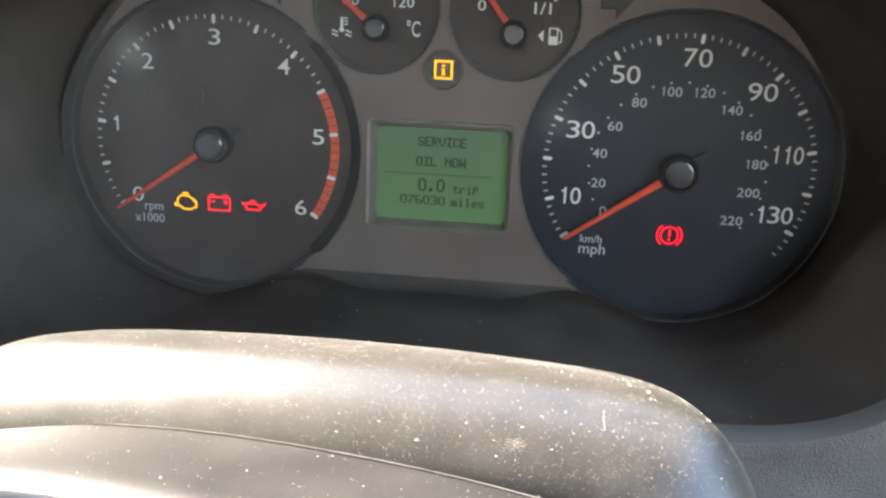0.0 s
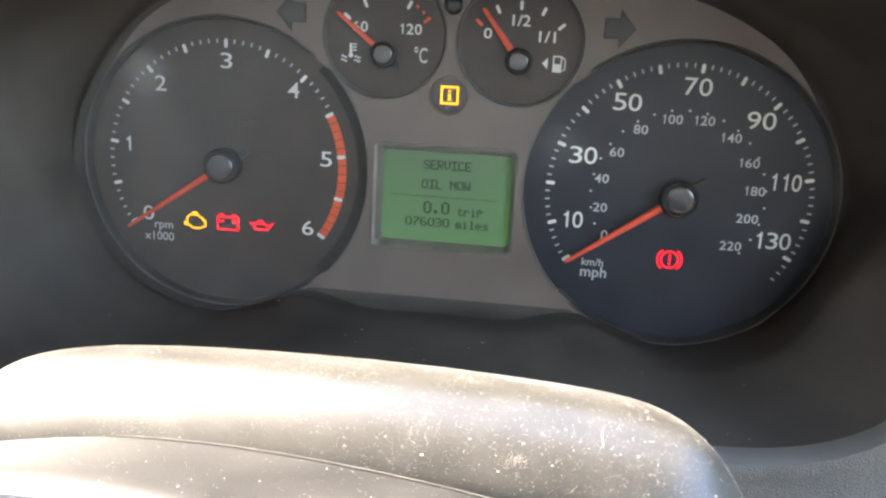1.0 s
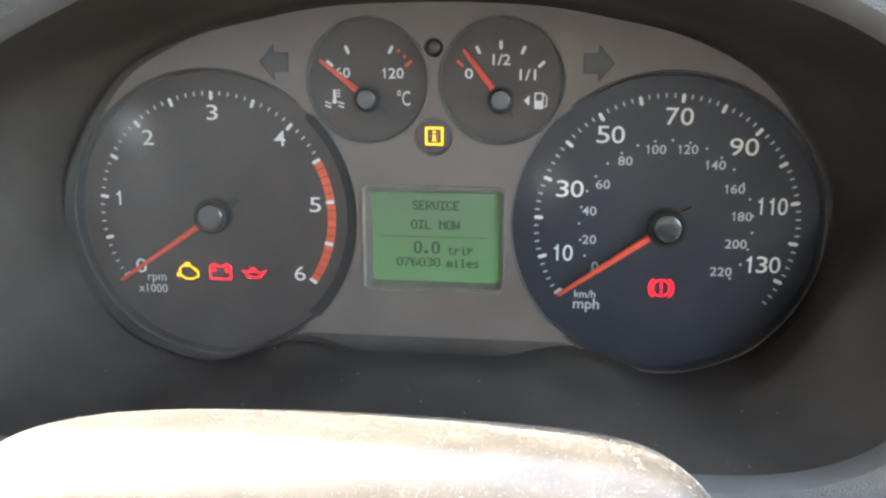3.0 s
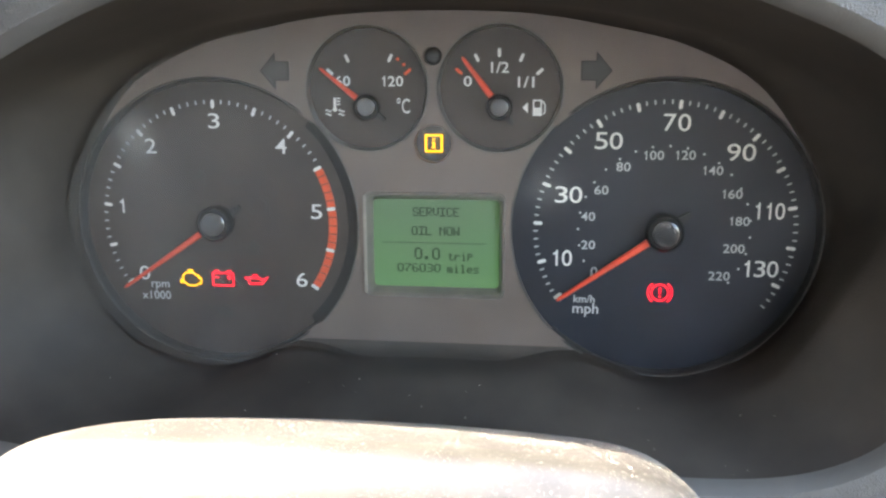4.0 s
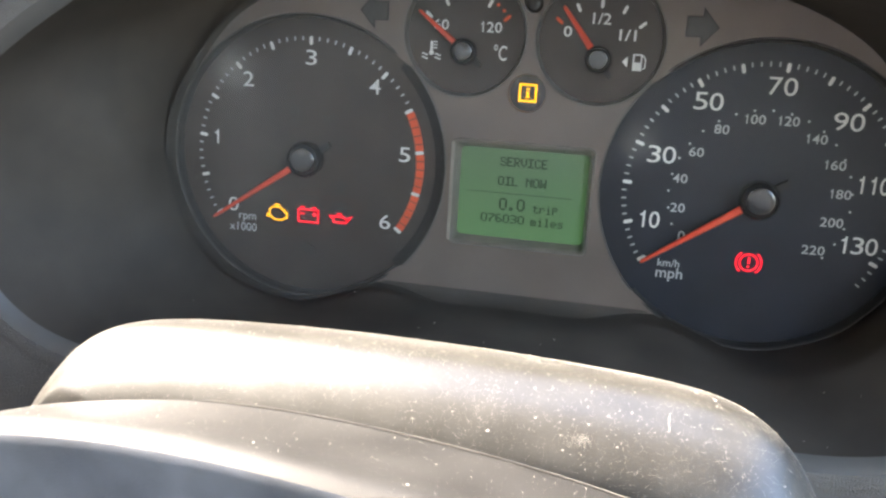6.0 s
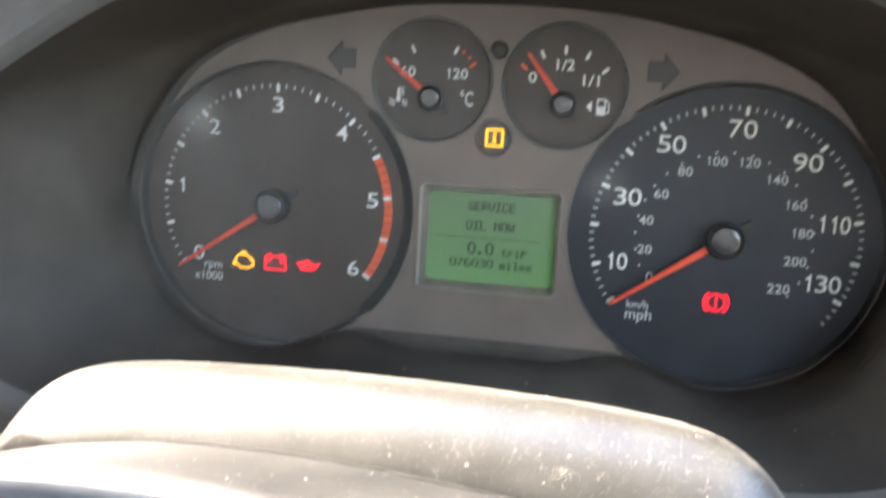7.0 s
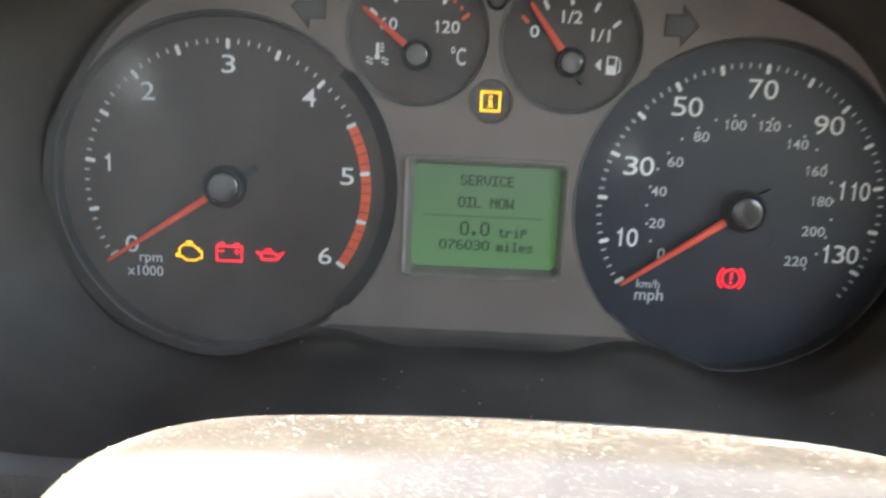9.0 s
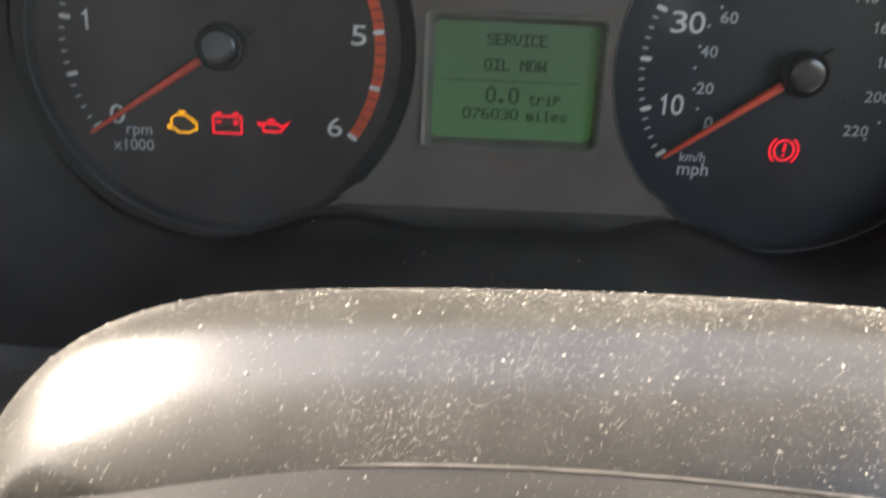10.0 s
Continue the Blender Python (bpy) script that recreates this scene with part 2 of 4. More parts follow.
def stroke(pts, w, closed=False):
    """A line of width w along pts, as outlines: one quad a stretch with mitred joints."""
    p = [Vector(q) for q in pts]
    n = len(p)
    left, right = [], []
    for i in range(n):
        a = p[i - 1] if (i or closed) else p[i] - (p[i + 1] - p[i])
        b = p[(i + 1) % n] if (i < n - 1 or closed) else p[i] + (p[i] - p[i - 1])
        d0, d1 = (p[i] - a).normalized(), (b - p[i]).normalized()
        n0, n1 = Vector((-d0.y, d0.x)), Vector((-d1.y, d1.x))
        m = (n0 + n1)
        m = m.normalized() if m.length > 1e-6 else n0
        k = w / 2 / max(m.dot(n0), 0.4)
        left.append(tuple(p[i] + m * k))
        right.append(tuple(p[i] - m * k))
    return [[left[i], left[(i + 1) % n], right[(i + 1) % n], right[i]] for i in range(n if closed else n - 1)]


def arc(cx, cz, r, a0, a1, n=12):
    return [(cx + r * math.cos(radians(a0 + (a1 - a0) * i / n)), cz + r * math.sin(radians(a0 + (a1 - a0) * i / n))) for i in range(n + 1)]


def ring_line(cx, cz, r, w, n=24):
    return stroke(arc(cx, cz, r, 0, 360, n)[:-1], w, True)


def figures(body, cx, cz, y, mat, parent, name, height, width, bold):
    """A number set figure by figure in equal cells; the figure 1 gets its flag."""
    n = len(body)
    cell = width / (n - 0.12) if n > 1 else width
    bm = bmesh.new()
    for k, ch in enumerate(body):
        mid = cx + (k - (n - 1) / 2) * cell
        if ch == "1":
            w = min(cell, height * 0.75)
            pts = ((0.02, 0), (0.20, 0), (0.20, 1), (0.06, 1), (0.02, 0.90), (-0.06, 0.83), (-0.20, 0.81), (-0.20, 0.70), (0.02, 0.70))
            bm.faces.new([bm.verts.new((mid + p * w, y, cz + (q - 0.5) * height)) for p, q in pts])
            continue
        cu = bpy.data.curves.new(name, "FONT")
        cu.body, cu.size, cu.offset, cu.resolution_u = ch, 1.0, bold, 4
        tmp = bpy.data.objects.new(name, cu)
        scene.collection.objects.link(tmp)
        me = bpy.data.meshes.new_from_object(tmp.evaluated_get(bpy.context.evaluated_depsgraph_get()))
        bpy.data.objects.remove(tmp)
        co = np.array([v.co[:] for v in me.vertices])
        lo, hi = co.min(0), co.max(0)
        vs = [bm.verts.new((mid + (c[0] - (lo[0] + hi[0]) / 2) / (hi[0] - lo[0]) * cell * (0.88 if n > 1 else 1.0), y, cz + ((c[1] - lo[1]) / (hi[1] - lo[1]) - 0.5) * height)) for c in co]
        for p in me.polygons:
            bm.faces.new([vs[i] for i in p.vertices])
        bpy.data.meshes.remove(me)
    return part(name, bm, mat, parent)


def lettering(body, cx, cz, y, mat, parent, name="numeral", height=0.0, width=0.0, bold=0.02):
    """Printed text in the built-in font, scaled to a height or a width and centred at (cx, cz)."""
    if body.isdigit() and height and width:
        return figures(body, cx, cz, y, mat, parent, name, height, width, bold)
    cu = bpy.data.curves.new(name, "FONT")
    cu.body, cu.size, cu.offset, cu.resolution_u = body, 1.0, bold, 3
    tmp = bpy.data.objects.new(name, cu)
    scene.collection.objects.link(tmp)
    me = bpy.data.meshes.new_from_object(tmp.evaluated_get(bpy.context.evaluated_depsgraph_get()))
    bpy.data.objects.remove(tmp)
    co = np.array([v.co[:] for v in me.vertices])
    lo, hi = co.min(0), co.max(0)
    k = height / (hi[1] - lo[1]) if height else width / (hi[0] - lo[0])
    kx = width / (hi[0] - lo[0]) if (height and width) else k
    mid = (lo + hi) / 2
    for v in me.vertices:
        v.co = (cx + (v.co.x - mid[0]) * kx, y, cz + (v.co.y - mid[1]) * k)
    me.materials.append(mat)
    ob = new(name, me)
    ob.parent = parent
    return ob


def polar(cx, cz, r, deg):
    return cx + r * math.cos(radians(deg)), cz + r * math.sin(radians(deg))


def tick(cx, cz, deg, r0, r1, w, y, mat, parent, name="tick"):
    """One scale mark with rounded ends."""
    c, s = math.cos(radians(deg)), math.sin(radians(deg))
    e = min(w * 0.35, (r1 - r0) * 0.3)
    prof = [(r0, -w / 2 + e), (r0, w / 2 - e), (r0 + e, w / 2), (r1 - e, w / 2), (r1, w / 2 - e), (r1, -w / 2 + e), (r1 - e, -w / 2), (r0 + e, -w / 2)]
    return part(name, flat([[(cx + r * c - q * s, cz + r * s + q * c) for r, q in prof]], y), mat, parent)


# ---- the cab: plain unseen walls that close the place, openings and tones set for light ----
def panel(name, pts, hole, thick, mat, label, category):
    """A flat wall panel with an opening through it. pts, hole: corners; thick: offset vector."""
    bm = bmesh.new()
    off = Vector(thick)
    faces = []
    for d in (Vector((0, 0, 0)), off):
        o = [bm.verts.new(Vector(p) + d) for p in pts]
        if hole:
            h = [bm.verts.new(Vector(p) + d) for p in hole]
            for i in range(4):
                j = (i + 1) % 4
                bm.faces.new((o[i], o[j], h[j], h[i]))
            faces.append((o, h))
        else:
            bm.faces.new(o)
            faces.append((o, None))
    for k in (0, 1):
        a, b = faces[0][k], faces[1][k]
        if a:
            for i in range(4):
                j = (i + 1) % 4
                bm.faces.new((a[i], a[j], b[j], b[i]))
    return tagged(part(name, bm, mat), label, category, kind="structure")


panel("ceiling", [(-1.35, -1.3, 0.80), (0.5, -1.3, 0.80), (0.5, -0.12, 0.78), (-1.35, -0.12, 0.78)], None, (0, 0, 0.03), HEADLINING,
      "unseen mid-grey ceiling of the cab, added to return light", "ceiling")
panel("floor", [(-1.35, -1.3, -0.75), (0.5, -1.3, -0.75), (0.5, 0.7, -0.75), (-1.35, 0.7, -0.75)], None, (0, 0, -0.03), TRIM,
      "unseen dark floor that closes the cab", "floor")
panel("wall_back", [(-1.35, -1.3, -0.75), (0.5, -1.3, -0.75), (0.5, -1.3, 0.80), (-1.35, -1.3, 0.80)], None, (0, -0.03, 0), LINER,
      "unseen plain pale wall at the back, added to return light", "wall")
panel("wall_left", [(-1.35, -1.3, -0.75), (-1.35, 0.7, -0.75), (-1.35, 0.7, 0.80), (-1.35, -1.3, 0.80)],
      [(-1.35, -0.60, 0.42), (-1.35, 0.00, 0.42), (-1.35, -0.15, 0.56), (-1.35, -0.55, 0.56)], (-0.04, 0, 0), TRIM,
      "unseen cab side with a window opening sized for the light", "wall")
panel("wall_right", [(0.5, -1.3, -0.75), (0.5, 0.7, -0.75), (0.5, 0.7, 0.80), (0.5, -1.3, 0.80)],
      [(0.5, -0.95, -0.12), (0.5, 0.42, -0.12), (0.5, 0.08, 0.54), (0.5, -0.90, 0.54)], (0.04, 0, 0), TRIM,
      "unseen cab side with a window opening sized for the light", "wall")
panel("wall_front", [(-1.35, 0.7, -0.75), (0.5, 0.7, -0.75), (0.5, 0.7, 0.13), (-1.35, 0.7, 0.13)], None, (0, 0.03, 0), TRIM,
      "unseen wall below the windscreen that closes the cab", "wall")

# ---- the dashboard with the hooded opening of the instrument cluster ----
# inner edge at the cluster, edge of the tunnel's mask, lip of the opening: (x, z), (x, z, y), (x, z, y)
RIGHT = [
    ((0.000, 0.0880), (0.000, 0.0900, -0.012), (0.000, 0.1010, -0.095)),
    ((0.040, 0.0865), (0.042, 0.0890, -0.012), (0.050, 0.0980, -0.095)),
    ((0.070, 0.0815), (0.074, 0.0850, -0.013), (0.080, 0.0920, -0.095)),
    ((0.100, 0.0740), (0.105, 0.0775, -0.016), (0.110, 0.0820, -0.093)),
    ((0.127, 0.0595), (0.135, 0.0680, -0.020), (0.137, 0.0700, -0.090)),
    ((0.1441, 0.0384), (0.160, 0.0500, -0.025), (0.165, 0.0490, -0.085)),
    ((0.1553, 0.0161), (0.175, 0.0270, -0.030), (0.183, 0.0240, -0.078)),
    ((0.1571, -0.0065), (0.166, 0.0040, -0.030), (0.187, -0.0040, -0.070)),
    ((0.1520, -0.0253), (0.155, -0.0160, -0.030), (0.181, -0.0340, -0.062)),
    ((0.1413, -0.0418), (0.143, -0.0360, -0.029), (0.168, -0.0570, -0.060)),
    ((0.1253, -0.0546), (0.130, -0.0540, -0.026), (0.149, -0.0700, -0.060)),
    ((0.0950, -0.0624), (0.100, -0.0650, -0.022), (0.122, -0.0765, -0.060)),
    ((0.0602, -0.0518), (0.062, -0.0600, -0.022), (0.080, -0.0775, -0.060)),
    ((0.0320, -0.0555), (0.032, -0.0570, -0.022), (0.038, -0.0780, -0.060)),
    ((0.0000, -0.0555), (0.000, -0.0565, -0.022), (0.000, -0.0780, -0.060)),
]
LEFT_LIP = {1: (0.050, 0.0935, -0.095), 2: (0.080, 0.0875, -0.095), 3: (0.110, 0.0760, -0.093), 4: (0.136, 0.0630, -0.091), 5: (0.166, 0.044, -0.090), 6: (0.190, 0.024, -0.088), 7: (0.198, -0.004, -0.086), 8: (0.190, -0.036, -0.085),
            9: (0.176, -0.055, -0.083), 10: (0.156, -0.067, -0.078), 11: (0.125, -0.0755, -0.068)}
LEFT_MASK = {6: (0.164, 0.0205, -0.040), 7: (0.1585, 0.0020, -0.035), 8: (0.1555, -0.0180, -0.025), 9: (0.1460, -0.0400, -0.017), 10: (0.1290, -0.0560, -0.015), 11: (0.100, -0.0645, -0.018)}
table = list(RIGHT)
for k in range(13, 0, -1):
    a, b, c = RIGHT[k]
    b, c = LEFT_MASK.get(k, b), LEFT_LIP.get(k, c)
    table.append(((-a[0], a[1]), (-b[0], b[1], b[2]), (-c[0], c[1], c[2])))
PER = 6
L0 = spline([(a[0], 0.0, a[1]) for a, b, c in table], PER)
L1 = spline([(b[0], b[2], b[1]) for a, b, c in table], PER)
L2 = spline([(c[0], c[2], c[1]) for a, b, c in table], PER)


def outward(loop, out, ahead):
    """The loop pushed outwards in its plane and along y."""
    nxt, prv = np.roll(loop, -1, 0), np.roll(loop, 1, 0)
    t = nxt - prv
    nrm = np.stack([-t[:, 2], 0 * t[:, 0], t[:, 0]], 1)
    nrm /= np.linalg.norm(nrm, axis=1)[:, None]
    q = loop + nrm * np.array(out).reshape(-1, 1)
    q[:, 1] += ahead
    return q


# how far each stretch of the surround leans: back and up where it becomes the dash top, upright elsewhere
count = len(L2)
back = np.zeros(count)
for i in range(count):
    u = i / count * 28
    back[i] = max(0.0, 1 - abs(u - 3.2) / 2.6) ** 0.7 if abs(u - 3.2) < 2.6 else 0.0
face = np.array([max(0.0, 1 - (abs(i / count * 28 - 3.8) / 3.6) ** 2) for i in range(count)])
mid = 0.5 * (L1 + L2)
mid[:, 0] *= 1.012
mid[:, 2] = np.where(mid[:, 2] > 0, mid[:, 2] * 1.03, mid[:, 2])
skin = [L1, 0.75 * L1 + 0.25 * L2 + (mid - 0.5 * (L1 + L2)) * 0.7, mid, 0.2 * L1 + 0.8 * L2 + (mid - 0.5 * (L1 + L2)) * 0.5, L2]
tunnel_skin = loft([L0, 0.5 * (L0 + L1), 0.22 * L0 + 0.78 * L1, 0.07 * L0 + 0.90 * L1 + 0.03 * L2, 0.02 * L0 + 0.91 * L1 + 0.07 * L2, 0.84 * L1 + 0.16 * L2 + (mid - 0.5 * (L1 + L2)) * 0.5] + skin[2:])
lip1 = outward(L2, 0.0016, -0.0028)
lip2 = outward(L2, 0.0045 + 0.001 * face, -0.0046)
lip3 = outward(L2, 0.0085 + 0.0060 * face, -0.0050)
lip3b = outward(L2, 0.0105 + 0.0064 * face, -0.0046 + 0.0008 * back)
lip4 = outward(L2, 0.0130 + 0.0068 * face, -0.0036 + 0.006 * back)
far = outward(L2, 0.045 + 0.02 * back, -0.012 + 0.15 * back)
far[:, 2] += 0.02 * back
turned = outward(far, 0.004, 0.003 + 0.003 * back)
edge = far.copy()
edge[:, 0] = np.clip(edge[:, 0] * 3.2, -1.30, 0.46)
edge[:, 1] = np.where(edge[:, 2] > 0.06, 0.25, edge[:, 1] - 0.01)
edge[:, 2] = np.where(far[:, 2] > 0.06, 0.13 + 0.2 * (far[:, 2] - 0.06), far[:, 2] * 3.2)

dashboard = thing("dashboard", "dark grey grained plastic dashboard with a hooded opening round the instruments", "dashboard")
tagged(dashboard, kind="structure")
part("cluster_tunnel", tunnel_skin, TUNNEL, dashboard, "smooth black plastic tunnel of the hood", smooth=True)
part("lip", loft([L2, lip1, lip2]), LIP, dashboard, "smooth rolled lip of the hooded opening", smooth=True)
part("surround", loft([lip2, lip3, lip3b, lip4, 0.5 * (lip4 + far), far, turned, 0.6 * far + 0.4 * edge, edge]), DASH, dashboard,
     "grained grey plastic surround", smooth=True)
topbm = bmesh.new()
vs = [topbm.verts.new(p) for p in ((-1.33, 0.2, 0.128), (0.49, 0.2, 0.128), (0.49, 0.69, 0.13), (-1.33, 0.69, 0.13))]
topbm.faces.new(vs)
low = [topbm.verts.new(v.co + Vector((0, 0, -0.02))) for v in vs]
topbm.faces.new(low)
for i in range(4):
    topbm.faces.new((vs[i], vs[(i + 1) % 4], low[(i + 1) % 4], low[i]))
part("dash_top", topbm, DASH, dashboard, "grained top of the dash below the windscreen")

# ---- the instrument cluster ----
cluster = thing("instrument_cluster", "grey van instrument cluster with two large dials and green display", "instrument cluster")
TX, SX = -0.095, 0.095           # centres of the two large dials
GX, GZ, GR = 0.0272, 0.0573, 0.0250   # the small gauges
HZ = 0.0500                      # their needle hubs
FY = 0.0040                      # plane of the large dial faces


def notch_radius(deg, side):
    """The opening round a large dial: it steps wider on the side of the display."""
    d = abs((deg - (0 if side > 0 else 180) + 180) % 360 - 180)
    t = min(max((d - 42) / 7.0, 0), 1)
    t = t * t * (3 - 2 * t)
    return (0.0628 if side > 0 else 0.0622) * (1 - t) + 0.0613 * t


def plate_mesh():
    bm = bmesh.new()
    loops = [[(p[0], p[2]) for p in L0[::2]]]
    for cx, side in ((TX, 1), (SX, -1)):
        loops.append([polar(cx, 0, notch_radius(a, side), a) for a in np.arange(0, 360, 2.5)])
    for cx in (-GX, GX):
        loops.append([polar(cx, GZ, 0.0256, a) for a in np.arange(0, 360, 5)])
    loops.append([polar(0, 0.0704, 0.0039, a) for a in np.arange(0, 360, 15)])
    loops.append([polar(0, 0.0350, 0.0079, a) for a in np.arange(0, 360, 12)])
    x0, x1, z0, z1, r = -0.0292, 0.0300, -0.0300, 0.0148, 0.003
    rounded = []
    for cx, cz, a in ((x1 - r, z1 - r, 0), (x0 + r, z1 - r, 90), (x0 + r, z0 + r, 180), (x1 - r, z0 + r, 270)):
        rounded += arc(cx, cz, r, a, a + 90, 5)
    loops.append(rounded)
    edges, rims = [], []
    for loop in loops:
        vs = [bm.verts.new((x, 0, z)) for x, z in loop]
        es = [bm.edges.new((vs[i], vs[(i + 1) % len(vs)])) for i in range(len(vs))]
        edges += es
        rims.append(vs)
    bmesh.ops.triangle_fill(bm, edges=edges, use_beauty=True, normal=(0, -1, 0))
    for vs in rims[1:]:
        deep = [bm.verts.new((v.co.x, 0.009, v.co.z)) for v in vs]
        for i in range(len(vs)):
            j = (i + 1) % len(vs)
            bm.faces.new((vs[i], vs[j], deep[j], deep[i]))
    return bm


part("plate", plate_mesh(), PLATE, cluster, "matt grey plate with round openings")


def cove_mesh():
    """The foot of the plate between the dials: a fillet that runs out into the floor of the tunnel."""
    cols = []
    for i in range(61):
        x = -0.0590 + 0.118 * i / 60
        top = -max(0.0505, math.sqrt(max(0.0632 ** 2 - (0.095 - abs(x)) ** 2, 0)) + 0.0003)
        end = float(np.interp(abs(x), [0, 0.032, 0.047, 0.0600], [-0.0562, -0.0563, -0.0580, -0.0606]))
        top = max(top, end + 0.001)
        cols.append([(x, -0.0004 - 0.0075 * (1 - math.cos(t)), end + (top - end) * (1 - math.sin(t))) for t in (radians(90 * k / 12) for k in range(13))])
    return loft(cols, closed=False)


part("plate_foot", cove_mesh(), FOOT_SHADE, cluster, "foot of the plate curving forward between the dials, painted darker as shade", smooth=True)
backing = flat([[(p[0], p[2]) for p in L0[::3]]], 0.0088, 0.004)
part("backing", backing, BLACK, cluster)


def needle(cx, cz, deg, r0, r1, w0, w1, y, parent):
    """A tapered pointer with a ridged top."""
    c, s = math.cos(radians(deg)), math.sin(radians(deg))
    bm = bmesh.new()

    def at(r, q, h):
        return bm.verts.new((cx + r * c - q * s, y - h, cz + r * s + q * c))
    rows = []
    for r, w in ((r0, w0), (r1 - 0.001, w1), (r1, w1 * 0.5)):
        rows.append([at(r, -w / 2, 0), at(r, -w / 2 * 0.6, 0.0008), at(r, w / 2 * 0.6, 0.0008), at(r, w / 2, 0)])
    for a, b in zip(rows, rows[1:]):
        for i in range(4):
            j = (i + 1) % 4
            bm.faces.new((a[i], a[j], b[j], b[i]))
    bm.faces.new(rows[0])
    bm.faces.new(rows[-1])
    return part("needle", bm, RED, parent, "orange-red plastic pointer")


def hub(cx, cz, deg, r, y, high, parent):
    """A turned black cap with the short tail of its pointer."""
    ob = part("hub", lathe([(r * 0.95, y), (r * 1.0, y - high * 0.30), (r * 1.0, y - high * 0.60), (r * 0.99, y - high * 0.68), (r * 0.965, y - high * 0.75), (r * 0.92, y - high * 0.81),
                            (r * 0.85, y - high * 0.87), (r * 0.74, y - high * 0.94), (r * 0.64, y - high * 0.985), (r * 0.54, y - high), (r * 0.3, y - high), (0.0001, y - high)],
                           cx, cz, 48), HUB, parent, "glossy black needle cap", smooth=True)
    c, s = math.cos(radians(deg + 180)), math.sin(radians(deg + 180))
    w, a, b = r * 0.24, r * 0.9, r * 1.62
    part("tail", flat([[(cx + p * c - q * s, cz + p * s + q * c) for p, q in ((a, -w), (b, -w * 0.6), (b, w * 0.6), (a, w))]], y - high * 0.3, 0.002),
         BLACK, parent)
    return ob


def collar(cx, side, parent):
    """The raised bezel round a large dial, open on the side of the display."""
    a0, a1 = (44, 316) if side > 0 else (-136, 136)
    prof = [(0.0603, 0.0042), (0.0606, 0.0020), (0.0609, 0.0002), (0.0612, -0.0006), (0.0616, -0.0009), (0.0620, -0.0007), (0.0623, -0.0002), (0.0625, 0.0010)]
    edge = [(0.0614, -0.00080), (0.0616, -0.00112), (0.0619, -0.00106), (0.0620, -0.00065)]

    def swept(profile):
        """The profile round the dial, sinking into the plate at both ends."""
        loops = [[] for _ in profile]
        for i in range(113):
            t = i / 112
            k = min(min(t, 1 - t) * (a1 - a0) / 14.0, 1.0)
            k = k * k * (3 - 2 * k)
            for (r, y), loop in zip(profile, loops):
                x, z = polar(cx, 0, r + 0.0006 * (1 - k), a0 + (a1 - a0) * t)
                loop.append((x, y * k + 0.0006 * (1 - k) if y < 0 else y, z))
        return loft(loops, closed=False)
    part("bezel", swept(prof), COLLAR, parent, "raised dark bezel round the dial", smooth=True)
    part("bezel_edge", swept(edge), BEZEL, parent, "lighter edge of the bezel, a painted highlight", smooth=True)
    b0, b1 = (-46, 46) if side > 0 else (134, 226)
    o = notch_radius(0 if side > 0 else 180, side)
    part("opening_edge", lathe([(o - 0.0001, 0.0003), (o - 0.0001, -0.0003), (o + 0.0002, -0.0005), (o + 0.0006, -0.0003), (o + 0.0007, 0.0001)], cx, 0, 48, b0 + 3, b1 - 3), RIM, parent,
         "lighter edge of the opening", smooth=True)
    if side > 0:
        part("opening_wall", lathe([(0.0578, 0.0037), (0.0592, 0.0030), (0.0612, 0.0016), (0.0627, 0.0003)], cx, 0, 40, b0, b1), BLACK, parent, "dark sloping wall of the opening", smooth=True)


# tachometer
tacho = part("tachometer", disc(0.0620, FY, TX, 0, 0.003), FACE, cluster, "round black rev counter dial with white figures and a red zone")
TY = FY - 0.0003


def rev(v):
    return 213.4 - 41.22 * v


for i in range(61):
    v = i / 10
    if i % 5 == 0:
        tick(TX, 0, rev(v), 0.0489, 0.0527, 0.0015, TY - 0.0001, WHITE, tacho, "major_tick")
    elif v < 4.5:
        tick(TX, 0, rev(v), 0.0508, 0.0527, 0.0006, TY, GREYPRINT, tacho)
for i in range(15):
    v0, v1 = 4.5 + i / 10, 4.6 + i / 10
    a0 = rev(v0) - (0.9 if i % 5 == 0 else 0.18)
    a1 = rev(v1) + (0.9 if (i + 1) % 5 == 0 else 0.18)
    part("red_zone_segment", flat([arc(TX, 0, 0.0528, a0, a1, 3) + arc(TX, 0, 0.0492, a1, a0, 3)], TY), REDPRINT, tacho)
for s, x, z in (("0", -0.1309, -0.0239), ("1", -0.1390, 0.0063), ("2", -0.1237, 0.0328), ("3", -0.0946, 0.0437), ("4", -0.0656, 0.0332),
                ("5", -0.0511, 0.0052), ("6", -0.0587, -0.0252)):
    lettering(s, x, z, TY, WHITE, tacho, height=0.0064, width=0.0050, bold=0.002)
lettering("rpm", -0.1240, -0.0298, TY, GREYPRINT, tacho, "caption", width=0.0085, bold=0.01)
lettering("x1000", -0.1262, -0.0340, TY, GREYPRINT, tacho, "caption", width=0.0135, bold=0.01)
collar(TX, 1, tacho)
needle(TX, 0, 214.3, 0.0076, 0.0527, 0.0029, 0.0014, -0.0005, tacho)
hub(TX, 0, 214.3, 0.0078, 0.0040, 0.0100, tacho)

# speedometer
speedo = part("speedometer", disc(0.0630, FY, SX, 0, 0.003), FACE_SKY, cluster, "round black speed dial in miles with a smaller inner scale, tinted blue for reflected sky")


def mph(v):
    return 214.6 - 1.8484 * v


